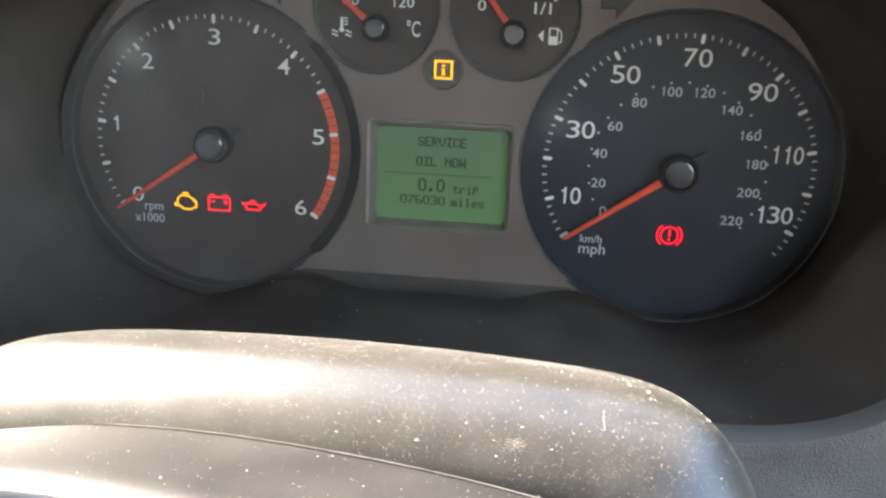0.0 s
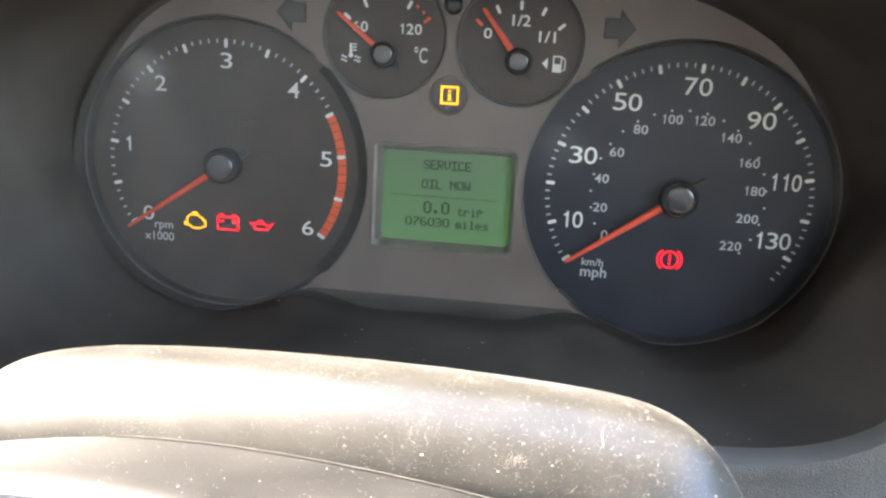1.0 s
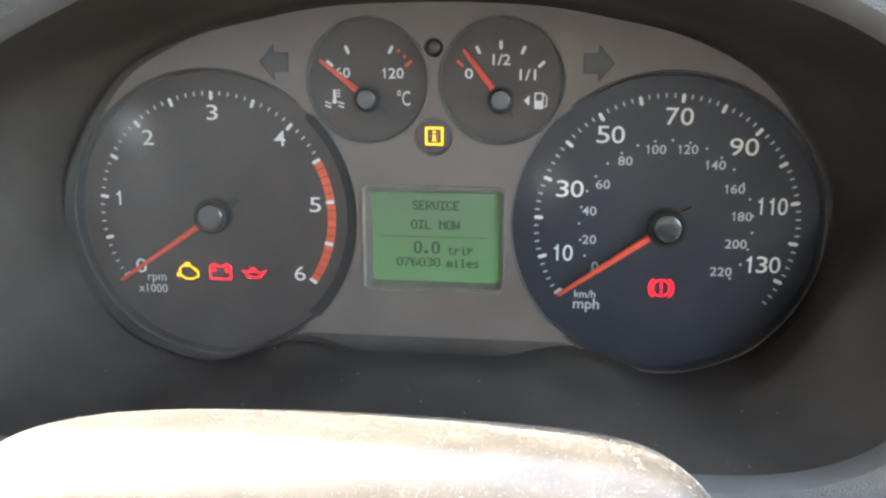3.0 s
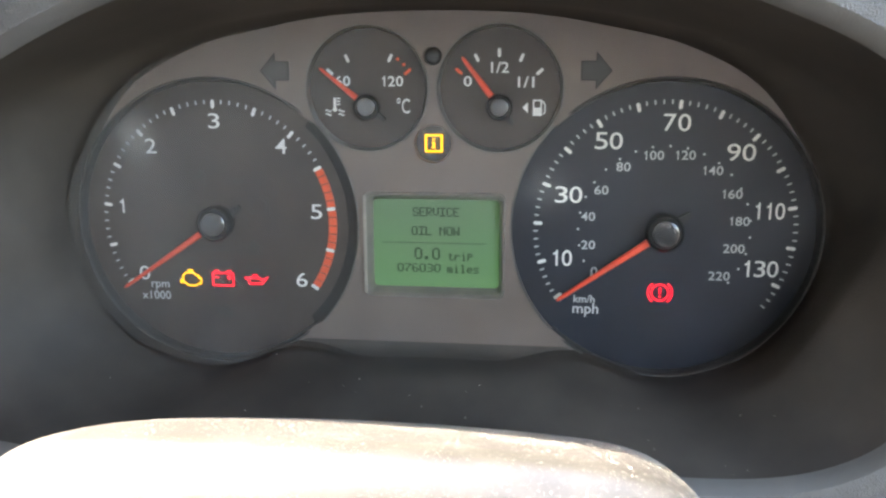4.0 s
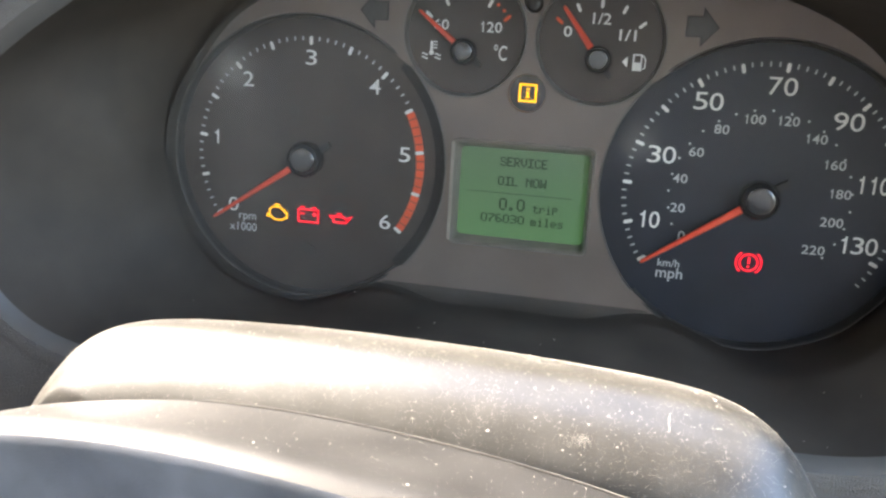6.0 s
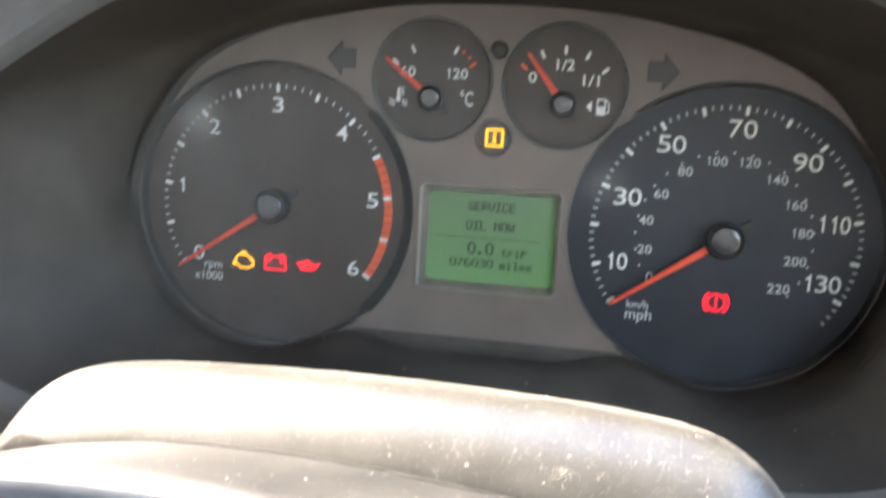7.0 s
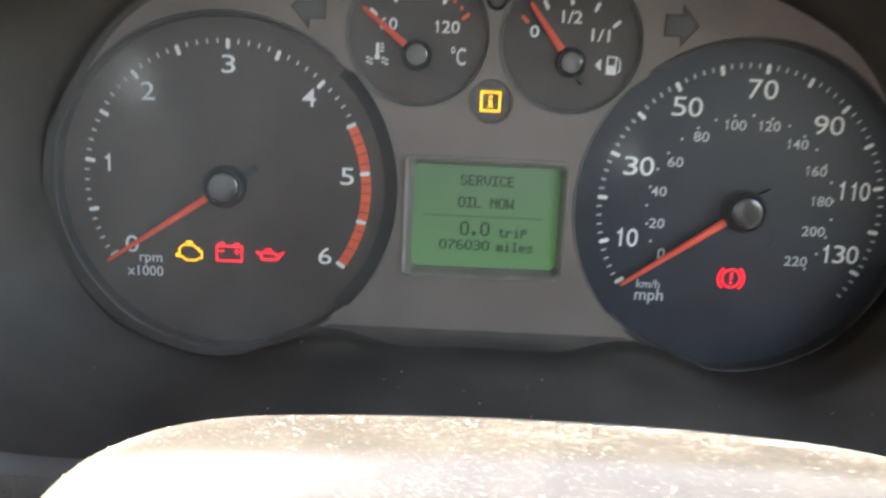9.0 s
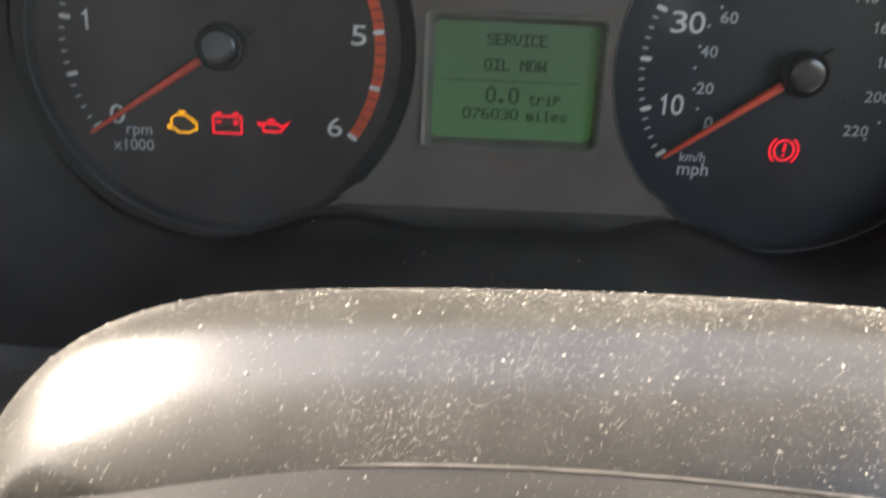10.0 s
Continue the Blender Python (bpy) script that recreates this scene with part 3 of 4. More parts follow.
for v in range(0, 137, 2):
    if v % 10 == 0:
        tick(SX, 0, mph(v), 0.0495, 0.0533, 0.0015, TY, WHITE, speedo, "major_tick")
    else:
        tick(SX, 0, mph(v), 0.0513, 0.0533, 0.0006, TY, GREYPRINT, speedo)
for s, x, z, w in (("10", 0.0537, -0.0126, 0.0090), ("30", 0.0560, 0.0143, 0.0112), ("50", 0.0715, 0.0366, 0.0112), ("70", 0.0982, 0.0441, 0.0108), ("90", 0.1239, 0.0324, 0.0112),
                   ("110", 0.1363, 0.0088, 0.0125), ("130", 0.1345, -0.0153, 0.0147)):
    lettering(s, x, z, TY, WHITE, speedo, height=0.0069, width=w, bold=0.002)
for s, x, z in (("0", 0.0675, -0.0180), ("20", 0.0647, -0.0067), ("40", 0.0643, 0.0053), ("60", 0.0693, 0.0164), ("80", 0.0778, 0.0261), ("100", 0.0894, 0.0309),
                ("120", 0.1019, 0.0311), ("140", 0.1130, 0.0250), ("160", 0.1212, 0.0155), ("180", 0.1248, 0.0044), ("200", 0.1236, -0.0070),
                ("220", 0.1185, -0.0187)):
    lettering(s, x, z, TY, GREYPRINT, speedo, height=0.0037, width=0.0028 + 0.0029 * (len(s) - 1), bold=0.01)
for k in range(0, 221, 10):
    x, z = polar(SX, 0, 0.0347, 214.6 - 1.1488 * k)
    part("dot", flat([arc(x, z, 0.0005, 0, 315, 7)], TY), GREYPRINT, speedo)
lettering("km/h", 0.0638, -0.0301, TY, GREYPRINT, speedo, "caption", width=0.0088, bold=0.01)
lettering("mph", 0.0645, -0.0350, TY, GREYPRINT, speedo, "caption", width=0.0108, bold=0.01)
collar(SX, -1, speedo)
needle(SX, 0, 215.0, 0.0076, 0.0522, 0.0033, 0.0016, -0.0005, speedo)
hub(SX, 0, 215.0, 0.0079, 0.0040, 0.0100, speedo)


# the two small gauges
def gauge(name, cx, label):
    g = part(name, disc(GR + 0.0004, 0.0030, cx, GZ, 0.003), FACE, cluster, label)
    part("gauge_rim", lathe([(0.0243, 0.0026), (0.0247, 0.0008), (0.0251, -0.0006), (0.0254, -0.0009), (0.0257, -0.0006), (0.0259, 0.0004)], cx, GZ, 72), RIM, g,
         "thin grey rim", smooth=True)
    return g


GY = 0.0027
temp = gauge("temperature_gauge", -GX, "small round black coolant temperature gauge")
for (x, z), mt in (((-0.0431, 0.0641), WHITE), ((-0.0358, 0.0695), WHITE), ((-0.0178, 0.0696), WHITE), ((-0.0106, 0.0641), REDPRINT)):
    d = math.degrees(math.atan2(z - HZ, x + GX))
    r = math.hypot(z - HZ, x + GX)
    tick(-GX, HZ, d, r - 0.0018, r + 0.0018, 0.0013, GY, mt, temp, "major_tick")
for x, z in ((-0.0146, 0.0692), (-0.0121, 0.0670)):
    part("red_dot", flat([arc(x, z, 0.0007, 0, 324, 9)], GY), REDPRINT, temp)
lettering("60", -0.0378, 0.0604, GY, WHITE, temp, height=0.0041, width=0.0064, bold=0.012)
lettering("120", -0.0173, 0.0603, GY, WHITE, temp, height=0.0042, width=0.0096, bold=0.012)
lettering("°C", -0.0125, 0.0504, GY, WHITE, temp, "caption", height=0.0064, width=0.0054, bold=0.008)
x, z = -0.0414, 0.0500
thermo = stroke([(x, z - 0.0005), (x, z + 0.0036)], 0.0011) + [arc(x, z - 0.0012, 0.0010, 0, 330, 11)]
for k in range(3):
    thermo += stroke([(x + 0.0008, z + 0.0033 - k * 0.0012), (x + 0.0024, z + 0.0033 - k * 0.0012)], 0.0005)
for dz in (-0.0018, -0.0033):
    thermo += stroke([(x - 0.0040 + i * 0.0005, z + dz + 0.0004 * math.sin(i * 1.25)) for i in range(6)], 0.0005)
    thermo += stroke([(x + 0.0015 + i * 0.0005, z + dz + 0.0004 * math.sin(i * 1.25)) for i in range(6)], 0.0005)
part("coolant_symbol", flat(thermo, GY), WHITE, temp)
needle(-GX, HZ, 141.5, 0.0055, 0.0250, 0.0026, 0.0014, 0.0004, temp)
hub(-GX, HZ, 141.5, 0.0055, 0.0030, 0.0070, temp)

fuel = gauge("fuel_gauge", GX, "small round black fuel gauge reading near empty")
for (x, z), mt in (((0.0105, 0.0643), REDPRINT), ((0.0177, 0.0696), WHITE), ((0.0268, 0.0716), WHITE), ((0.0358, 0.0696), WHITE), ((0.0431, 0.0641), WHITE)):
    d = math.degrees(math.atan2(z - HZ, x - GX))
    r = math.hypot(z - HZ, x - GX)
    tick(GX, HZ, d, r - 0.0018, r + 0.0018, 0.0013, GY, mt, fuel, "major_tick")
lettering("0", 0.0141, 0.0603, GY, WHITE, fuel, height=0.0041, width=0.0033, bold=0.012)
lettering("1/2", 0.0271, 0.0658, GY, WHITE, fuel, height=0.0044, width=0.0072, bold=0.012)
lettering("1/1", 0.0377, 0.0600, GY, WHITE, fuel, height=0.0044, width=0.0066, bold=0.012)


def pump(x, z, k):
    """A fuel pump outline, k high."""
    w = k * 0.55
    s = [[(x - w / 2, z - k / 2), (x + w / 2, z - k / 2), (x + w / 2, z), (x - w / 2, z)]]
    s += stroke([(x - w * 0.42, z), (x - w * 0.42, z + k * 0.44), (x + w * 0.42, z + k * 0.44), (x + w * 0.42, z)], w * 0.16)
    s += stroke([(x + w * 0.55, z + k * 0.42), (x + w * 0.85, z + k * 0.2), (x + w * 0.85, z - k * 0.3), (x + w * 0.6, z - k * 0.38)], w * 0.13)
    return s


part("pump_symbol", flat(pump(0.0424, 0.0498, 0.0066), GY), WHITE, fuel)
part("pump_side_arrow", flat([[(0.0364, 0.0498), (0.0386, 0.0520), (0.0386, 0.0476)]], GY), WHITE, fuel)
needle(GX, HZ, 127.6, 0.0055, 0.0250, 0.0028, 0.0016, 0.0004, fuel)
hub(GX, HZ, 127.6, 0.0055, 0.0030, 0.0070, fuel)

# the green display
display = part("display", flat([[(-0.0272, -0.0284), (0.0286, -0.0284), (0.0286, 0.0130), (-0.0272, 0.0130)]], 0.0036, 0.002),
               LCD, cluster, "green backlit display with dark lettering")


def display_surround():
    """A bevelled border that steps down from the plate to the screen."""
    def box(x0, x1, z0, z1, r, y):
        out = []
        for cx, cz, a in ((x1 - r, z1 - r, 0), (x0 + r, z1 - r, 90), (x0 + r, z0 + r, 180), (x1 - r, z0 + r, 270)):
            out += [(px, y, pz) for px, pz in arc(cx, cz, r, a, a + 90, 5)]
        return out
    return loft([box(-0.0296, 0.0303, -0.0303, 0.0151, 0.0031, -0.0004), box(-0.0290, 0.0298, -0.0297, 0.0146, 0.0028, -0.0010),
                 box(-0.0281, 0.0288, -0.0286, 0.0134, 0.0024, -0.0004), box(-0.0262, 0.0277, -0.0266, 0.0114, 0.0022, 0.0037)])


part("display_frame", display_surround(), LCDFRAME, display, "bevelled grey border", smooth=False)
part("pale_edge", flat([[(-0.0296, -0.0285), (-0.0284, -0.0290), (-0.0284, 0.0138), (-0.0296, 0.0132)]], -0.0013, 0.0008), PALE, display, "pale left edge of the border, painted as if lit")
DY = 0.0034
GLYPHS = {"S": "01110/10001/10000/01110/00001/10001/01110", "E": "11111/10000/10000/11110/10000/10000/11111", "R": "11110/10001/10001/11110/10100/10010/10001",
          "V": "10001/10001/10001/10001/10001/01010/00100", "I": "11111/00100/00100/00100/00100/00100/11111", "C": "01110/10001/10000/10000/10000/10001/01110",
          "O": "01110/10001/10001/10001/10001/10001/01110", "L": "10000/10000/10000/10000/10000/10000/11111", "N": "10001/11001/10101/10011/10001/10001/10001",
          "W": "10001/10001/10001/10101/10101/11011/10001", "0": "01110/10001/10001/10001/10001/10001/01110", "7": "11111/00001/00010/00100/01000/01000/01000",
          "6": "01110/10000/10000/11110/10001/10001/01110", "3": "11110/00001/00001/01110/00001/00001/11110", ".": "00000/00000/00000/00000/00000/01100/01100",
          "t": "00000/01000/11110/01000/01000/01001/00110", "r": "00000/00000/10110/11001/10000/10000/10000", "i": "00100/00000/01100/00100/00100/00100/01110",
          "p": "00000/11110/10001/11110/10000/10000/10000", "m": "00000/00000/11010/10101/10101/10101/10101", "l": "01100/00100/00100/00100/00100/00100/01110",
          "e": "00000/00000/01110/10001/11111/10000/01110", "s": "00000/00000/01111/10000/01110/00001/11110", " ": "00000"}


def dot_text(text, cx, cz, width, height):
    """A line of dot-matrix characters, each lit row of dots one bar."""
    cell, row = width / (6 * len(text) - 1), height / 7
    bars = []
    for k, ch in enumerate(text):
        for j, line in enumerate(GLYPHS[ch].split("/")):
            start = None
            for i, dot in enumerate(line + "0"):
                if dot == "1" and start is None:
                    start = i
                if dot == "0" and start is not None:
                    x0, x1 = cx - width / 2 + (6 * k + start) * cell, cx - width / 2 + (6 * k + i) * cell
                    z1 = cz + height / 2 - j * row
                    bars.append([(x0, z1 - row * 0.96), (x1 + cell * 0.40, z1 - row * 1.0), (x1 + cell * 0.40, z1), (x0, z1)])
                    start = None
    return part("text_line", flat(bars, DY, 0.0001), LCDINK, display)


dot_text("SERVICE", 0.0006, 0.0061, 0.0198, 0.0039)
dot_text("OIL NOW", 0.0004, -0.0021, 0.0204, 0.0039)
part("divider", flat([[(-0.0228, -0.0075), (0.0220, -0.0075), (0.0220, -0.0072), (-0.0228, -0.0072)]], DY), LCDINK, display)
dot_text("0.0", -0.0032, -0.0120, 0.0108, 0.0052)
dot_text("trip", 0.0112, -0.0130, 0.0104, 0.0039)
dot_text("076030", -0.0068, -0.0183, 0.0186, 0.0037)
dot_text("miles", 0.0122, -0.0185, 0.0136, 0.0037)


# warning lamps: five lit, the rest dark behind the dial
def lamp(name, shapes, y, mat, parent, label):
    return part(name, flat(shapes, y), mat, parent, label)


def engine(x, z, k):
    pts = [(-0.5, -0.12), (-0.38, -0.12), (-0.38, 0.12), (-0.22, 0.26), (0.16, 0.26), (0.27, 0.14), (0.38, 0.14), (0.38, 0.02), (0.5, 0.02), (0.5, -0.26), (0.38, -0.26),
           (0.26, -0.36), (-0.14, -0.36), (-0.27, -0.22), (-0.5, -0.22)]
    return (stroke([(x + a * k, z + b * k) for a, b in pts], k * 0.062, True)
            + stroke([(x - 0.12 * k, z + 0.38 * k), (x + 0.14 * k, z + 0.38 * k)], k * 0.07) + stroke([(x + 0.01 * k, z + 0.26 * k), (x + 0.01 * k, z + 0.38 * k)], k * 0.06))


def battery(x, z, k):
    pts = [(-0.5, -0.34), (0.5, -0.34), (0.5, 0.26), (-0.5, 0.26)]
    s = stroke([(x + a * k, z + b * k) for a, b in pts], k * 0.058, True)
    for dx in (-0.3, 0.3):
        s += stroke([(x + (dx - 0.1) * k, z + 0.36 * k), (x + (dx + 0.1) * k, z + 0.36 * k)], k * 0.08)
        s += stroke([(x + (dx - 0.1) * k, z + 0.05 * k), (x + (dx + 0.1) * k, z + 0.05 * k)], k * 0.06)
    s += stroke([(x + 0.3 * k, z + 0.09 * k), (x + 0.3 * k, z + 0.15 * k)], k * 0.06) + stroke([(x + 0.3 * k, z + 0.01 * k), (x + 0.3 * k, z - 0.06 * k)], k * 0.06)
    return s


def oil_can(x, z, k):
    pts = [(-0.36, -0.18), (-0.36, 0.08), (0.10, 0.08), (0.24, -0.02), (0.50, 0.14), (0.22, -0.18)]
    return (stroke([(x + a * k, z + b * k) for a, b in pts], k * 0.062, True)
            + stroke([(x - 0.40 * k, z + 0.02 * k), (x - 0.56 * k, z + 0.10 * k)], k * 0.08)
            + stroke([(x - 0.2 * k, z + 0.2 * k), (x + 0.02 * k, z + 0.2 * k)], k * 0.08))


def brake_ring(x, z, k, sides=True, mark=True):
    s = ring_line(x, z, k * 0.32, k * 0.055)
    if sides:
        s += stroke(arc(x, z, k * 0.46, 128, 232, 8), k * 0.055) + stroke(arc(x, z, k * 0.46, -52, 52, 8), k * 0.055)
    if mark:
        s += stroke([(x, z + 0.2 * k), (x, z - 0.04 * k)], k * 0.08) + stroke([(x, z - 0.12 * k), (x, z - 0.2 * k)], k * 0.08)
    return s


LY = TY - 0.0001
lamp("engine_lamp", engine(-0.1096, -0.0258, 0.0094), LY, AMBER_ON, tacho, "lit amber engine symbol")
lamp("battery_lamp", battery(-0.0946, -0.0256, 0.0094), LY, RED_ON, tacho, "lit red battery symbol")
lamp("oil_lamp", oil_can(-0.0790, -0.0258, 0.0100), LY, RED_ON, tacho, "lit red oil can symbol")
lamp("brake_lamp", brake_ring(0.0950, -0.0265, 0.0108), LY, RED_ON, speedo, "lit red brake symbol")

x, z = -0.1022, 0.0180
skid = [[(x - 0.0022, z + 0.0006), (x + 0.0022, z + 0.0006), (x + 0.0022, z + 0.0024), (x + 0.0014, z + 0.0044), (x - 0.0014, z + 0.0044), (x - 0.0022, z + 0.0024)]]
for dx in (-0.0012, 0.0012):
    skid += stroke([(x + dx + 0.0005 * math.sin(i * 1.4), z - 0.0003 - i * 0.0009) for i in range(5)], 0.0007)
lamp("skid_lamp", skid, LY, LAMP_OFF, tacho, "unlit skid control symbol")
x, z = -0.0868, 0.0178
glow = stroke(arc(x - 0.0016, z, 0.0013, 60, -240, 12), 0.0006) + stroke(arc(x + 0.0016, z, 0.0013, 120, 420, 12), 0.0006)
glow += stroke([(x - 0.0042, z + 0.0010), (x - 0.0024, z + 0.0018)], 0.0006) + stroke([(x + 0.0042, z + 0.0010), (x + 0.0024, z + 0.0018)], 0.0006)
lamp("glow_plug_lamp", glow, LY, LAMP_OFF, tacho, "unlit glow plug symbol")
lamp("antilock_lamp", brake_ring(-0.0767, 0.0070, 0.0105, True, False), LY, LAMP_OFF, tacho, "unlit ring symbol with side arcs")
x, z = -0.0795, -0.0111
lamp("gear_shift_lamp", [[(x - 0.0034, z), (x - 0.0019, z), (x - 0.0019, z - 0.0032), (x + 0.0019, z - 0.0032), (x + 0.0019, z), (x + 0.0034, z), (x, z + 0.0034)]], LY, LAMP_OFF, tacho,
     "unlit upward arrow symbol")
x, z = -0.0946, -0.0409
lamp("economy_lamp", [[(x - 0.0042, z + 0.0014), (x - 0.0015, z + 0.0028), (x + 0.0036, z + 0.0006), (x + 0.0042, z - 0.0022), (x + 0.0020, z - 0.0030), (x - 0.0030, z - 0.0006)]], LY, LAMP_OFF,
     tacho, "unlit slanted symbol")
lamp("low_fuel_lamp", pump(0.0800, -0.0112, 0.0088), LY, LAMP_OFF_SKY, speedo, "unlit fuel pump symbol")
x, z = 0.1099, -0.0104
bag = [arc(x - 0.0003, z + 0.0026, 0.0019, 0, 336, 14)] + stroke([(x - 0.0026, z - 0.0040), (x - 0.0002, z + 0.0002), (x + 0.0018, z - 0.0036)], 0.0013)
bag += [arc(x + 0.0036, z + 0.0010, 0.0013, 0, 330, 11)]
lamp("airbag_lamp", bag, LY, LAMP_OFF_SKY, speedo, "unlit airbag symbol")
x, z = 0.0797, -0.0422
lamp("stop_start_lamp", stroke(arc(x, z, 0.0036, 215, -35, 16), 0.0007) + stroke([(x - 0.0016, z - 0.0018), (x, z + 0.0022), (x + 0.0016, z - 0.0018)], 0.0007), LY, LAMP_OFF_SKY, speedo,
     "unlit letter A in a ring")
lamp("brake_pad_lamp", brake_ring(0.0948, -0.0421, 0.0100, False) + stroke(arc(0.0948, -0.0421, 0.0047, -50, 50, 8), 0.0007), LY, LAMP_OFF_SKY, speedo, "unlit brake wear symbol")

# information lamp in its round well
well = part("information_lamp", disc(0.0084, 0.0040, 0, 0.0350, 0.002, 48), LAMP_DARK, cluster, "lit amber letter i in a square, in a round well")
part("well_rim", lathe([(0.0074, 0.0030), (0.0077, 0.0004), (0.0079, -0.0004), (0.0082, -0.0003), (0.0084, 0.0003)], 0, 0.0350, 48), PLATE, well, smooth=True)
s = 0.0033
part("square_symbol", flat(stroke([(-s, 0.0350 - s), (s, 0.0350 - s), (s, 0.0350 + s), (-s, 0.0350 + s)], 0.0008, True), 0.0032), AMBER_ON, well)
part("letter_symbol", flat([[(-0.0006, 0.0362), (0.0006, 0.0362), (0.0006, 0.0370), (-0.0006, 0.0370)],
                            [(-0.0009, 0.0355), (0.0005, 0.0355), (0.0005, 0.0335), (0.0009, 0.0335), (0.0009, 0.0330), (-0.0009, 0.0330), (-0.0009, 0.0335), (-0.0005, 0.0335),
                             (-0.0005, 0.0350), (-0.0009, 0.0350)]], 0.0032), AMBER_ON, well)
part("alarm_lamp", lathe([(0.0001, 0.0012), (0.0020, 0.0014), (0.0032, 0.0022), (0.0037, 0.0040), (0.0037, 0.0060)], 0, 0.0704, 28), LAMP_DARK, cluster, "small dark round lamp, unlit", smooth=True)


def turn_arrow(x, z, d):
    """A turn indicator arrow sunk in the plate."""
    return [[(x + d * 0.0058, z), (x + d * 0.0002, z + 0.0066), (x + d * 0.0002, z + 0.0035), (x - d * 0.0056, z + 0.0035), (x - d * 0.0056, z - 0.0035), (x + d * 0.0002, z - 0.0035),
             (x + d * 0.0002, z - 0.0066)]]


for x, d in ((-0.0655, -1), (0.0653, 1)):
    arrow = part("turn_indicator", flat(turn_arrow(x, 0.0645, d), -0.0003, 0.0006), ARROW_OFF, cluster, "dark unlit arrow")
    part("outline", flat(stroke(turn_arrow(x, 0.0645, d)[0], 0.0008, True), -0.0005, 0.0006), BLACK, arrow)


# the clear cover over the whole cluster
cover = bmesh.new()
ring = [cover.verts.new((p[0] * 0.999, -0.0088, p[2] * 0.999)) for p in L0]
rings = [ring]
for k in (0.9, 0.8, 0.65, 0.5, 0.3, 0.1):
    rings.append([cover.verts.new((p[0] * k, -0.0088 - 0.004 * (1 - k), p[2] * k + (1 - k) * 0.012)) for p in L0])
for a, b in zip(rings, rings[1:]):
    for i in range(len(a)):
        j = (i + 1) % len(a)
        cover.faces.new((a[i], a[j], b[j], b[i]))
tip = cover.verts.new((0, -0.0128, 0.012))
for i in range(len(ring)):
    cover.faces.new((rings[-1][i], rings[-1][(i + 1) % len(ring)], tip))
lens = part("cover_lens", cover, LENS, cluster, "clear dusty plastic cover with glare haze painted in", smooth=True)
lens.visible_shadow = False


# ---- the steering column shroud ----
KNOT_Y = [-0.2112, -0.2105, -0.2085, -0.2043, -0.197, -0.187, -0.170, -0.150, -0.130, -0.100, -0.070]
KNOT_Z = [-0.0560, -0.0335, -0.0228, -0.0166, -0.0115, -0.0088, -0.0134, -0.0211, -0.0298, -0.0459, -0.0609]
PROFILE = spline(list(zip(KNOT_Y, KNOT_Z)), 28, closed=False)
HALF, DEEP, EXPX, EXPZ, FLARE = 0.0988, 0.070, 10.21, 0.75, 0.62
MIDX, CROWN, LEAN = 0.0017, 0.0063, -0.0002     # its middle, how far its back is crowned, how far it leans


def half_width(y):
    """Half the shroud's width: it flares towards the dashboard."""
    return HALF * (1 + FLARE * (y + 0.187))


def shroud_z(x, y):
    """Height of the shroud's skin over a place."""
    zt = float(np.interp(y, PROFILE[:, 0], PROFILE[:, 1]))
    v = min(max((x - MIDX) / half_width(y), -0.9999), 0.9999)
    u = abs(v)
    return zt - DEEP * (1 - (1 - u ** EXPX) ** (1 / EXPZ)) - CROWN * u * u + LEAN * v


def notch(x, z):
    """How deep the recess for the stalk is scooped under its arched edge at the shroud's corner."""
    u = abs(x + 0.0660) / (0.0108 if x < -0.0660 else 0.0180)
    if u >= 1:
        return 0.0
    arch = -0.0212 - 0.030 * (1 - (1 - u ** 2.6) ** (1 / 2.6))
    d = max(arch - z, 0.0)
    return min(d * d / (d + 0.0012) * 0.62, 0.008)


def shroud_mesh():
    us = np.sin(np.linspace(-math.pi / 2, math.pi / 2, 361))
    loops = []
    for y, zt in PROFILE:
        v = np.maximum(1 - np.abs(us) ** EXPX, 0) ** (1 / EXPZ)
        row = []
        for u, w in zip(us, v):
            x, z = MIDX + u * half_width(y), zt - DEEP * (1 - w) - CROWN * u * u + LEAN * u
            row.append((x, y + notch(x, z) * min(max((-0.180 - y) / 0.012, 0.0), 1.0), z))
        loops.append(row)
    return loft(loops, closed=False)


shroud = thing("column_shroud", "dusty scratched grey plastic steering column shroud in bright sun", "steering column")
part("upper_shell", shroud_mesh(), SHROUD, shroud, "smooth rounded top covered in dust", smooth=True)
under = []
for y, zt in PROFILE[::28]:
    base = zt - DEEP + 0.001
    under.append([(MIDX + half_width(y) * 0.995 * math.cos(a), y, base - CROWN - 0.045 * math.sin(a)) for a in np.linspace(0, math.pi, 25)])
part("lower_shell", loft(under, closed=False), SHROUD, shroud, smooth=True)

# ---- the steering wheel ----
WR, WD = 0.1998, 0.0178                  # radius of the rim's crest, half its depth
TURN, TILT = radians(-8.9), radians(6.4)
ACROSS = Vector((math.cos(TURN), math.sin(TURN), 0))
UPV = Vector((-math.sin(TURN) * math.sin(TILT), math.cos(TURN) * math.sin(TILT), math.cos(TILT)))
FWD = Vector((math.sin(TURN) * math.cos(TILT), -math.cos(TURN) * math.cos(TILT), math.sin(TILT)))
WC = Vector((0.0034, -0.2500, -0.2129))
wheel = thing("steering_wheel", "dark grey steering wheel with a worn dusty rim", "steering wheel", WC)


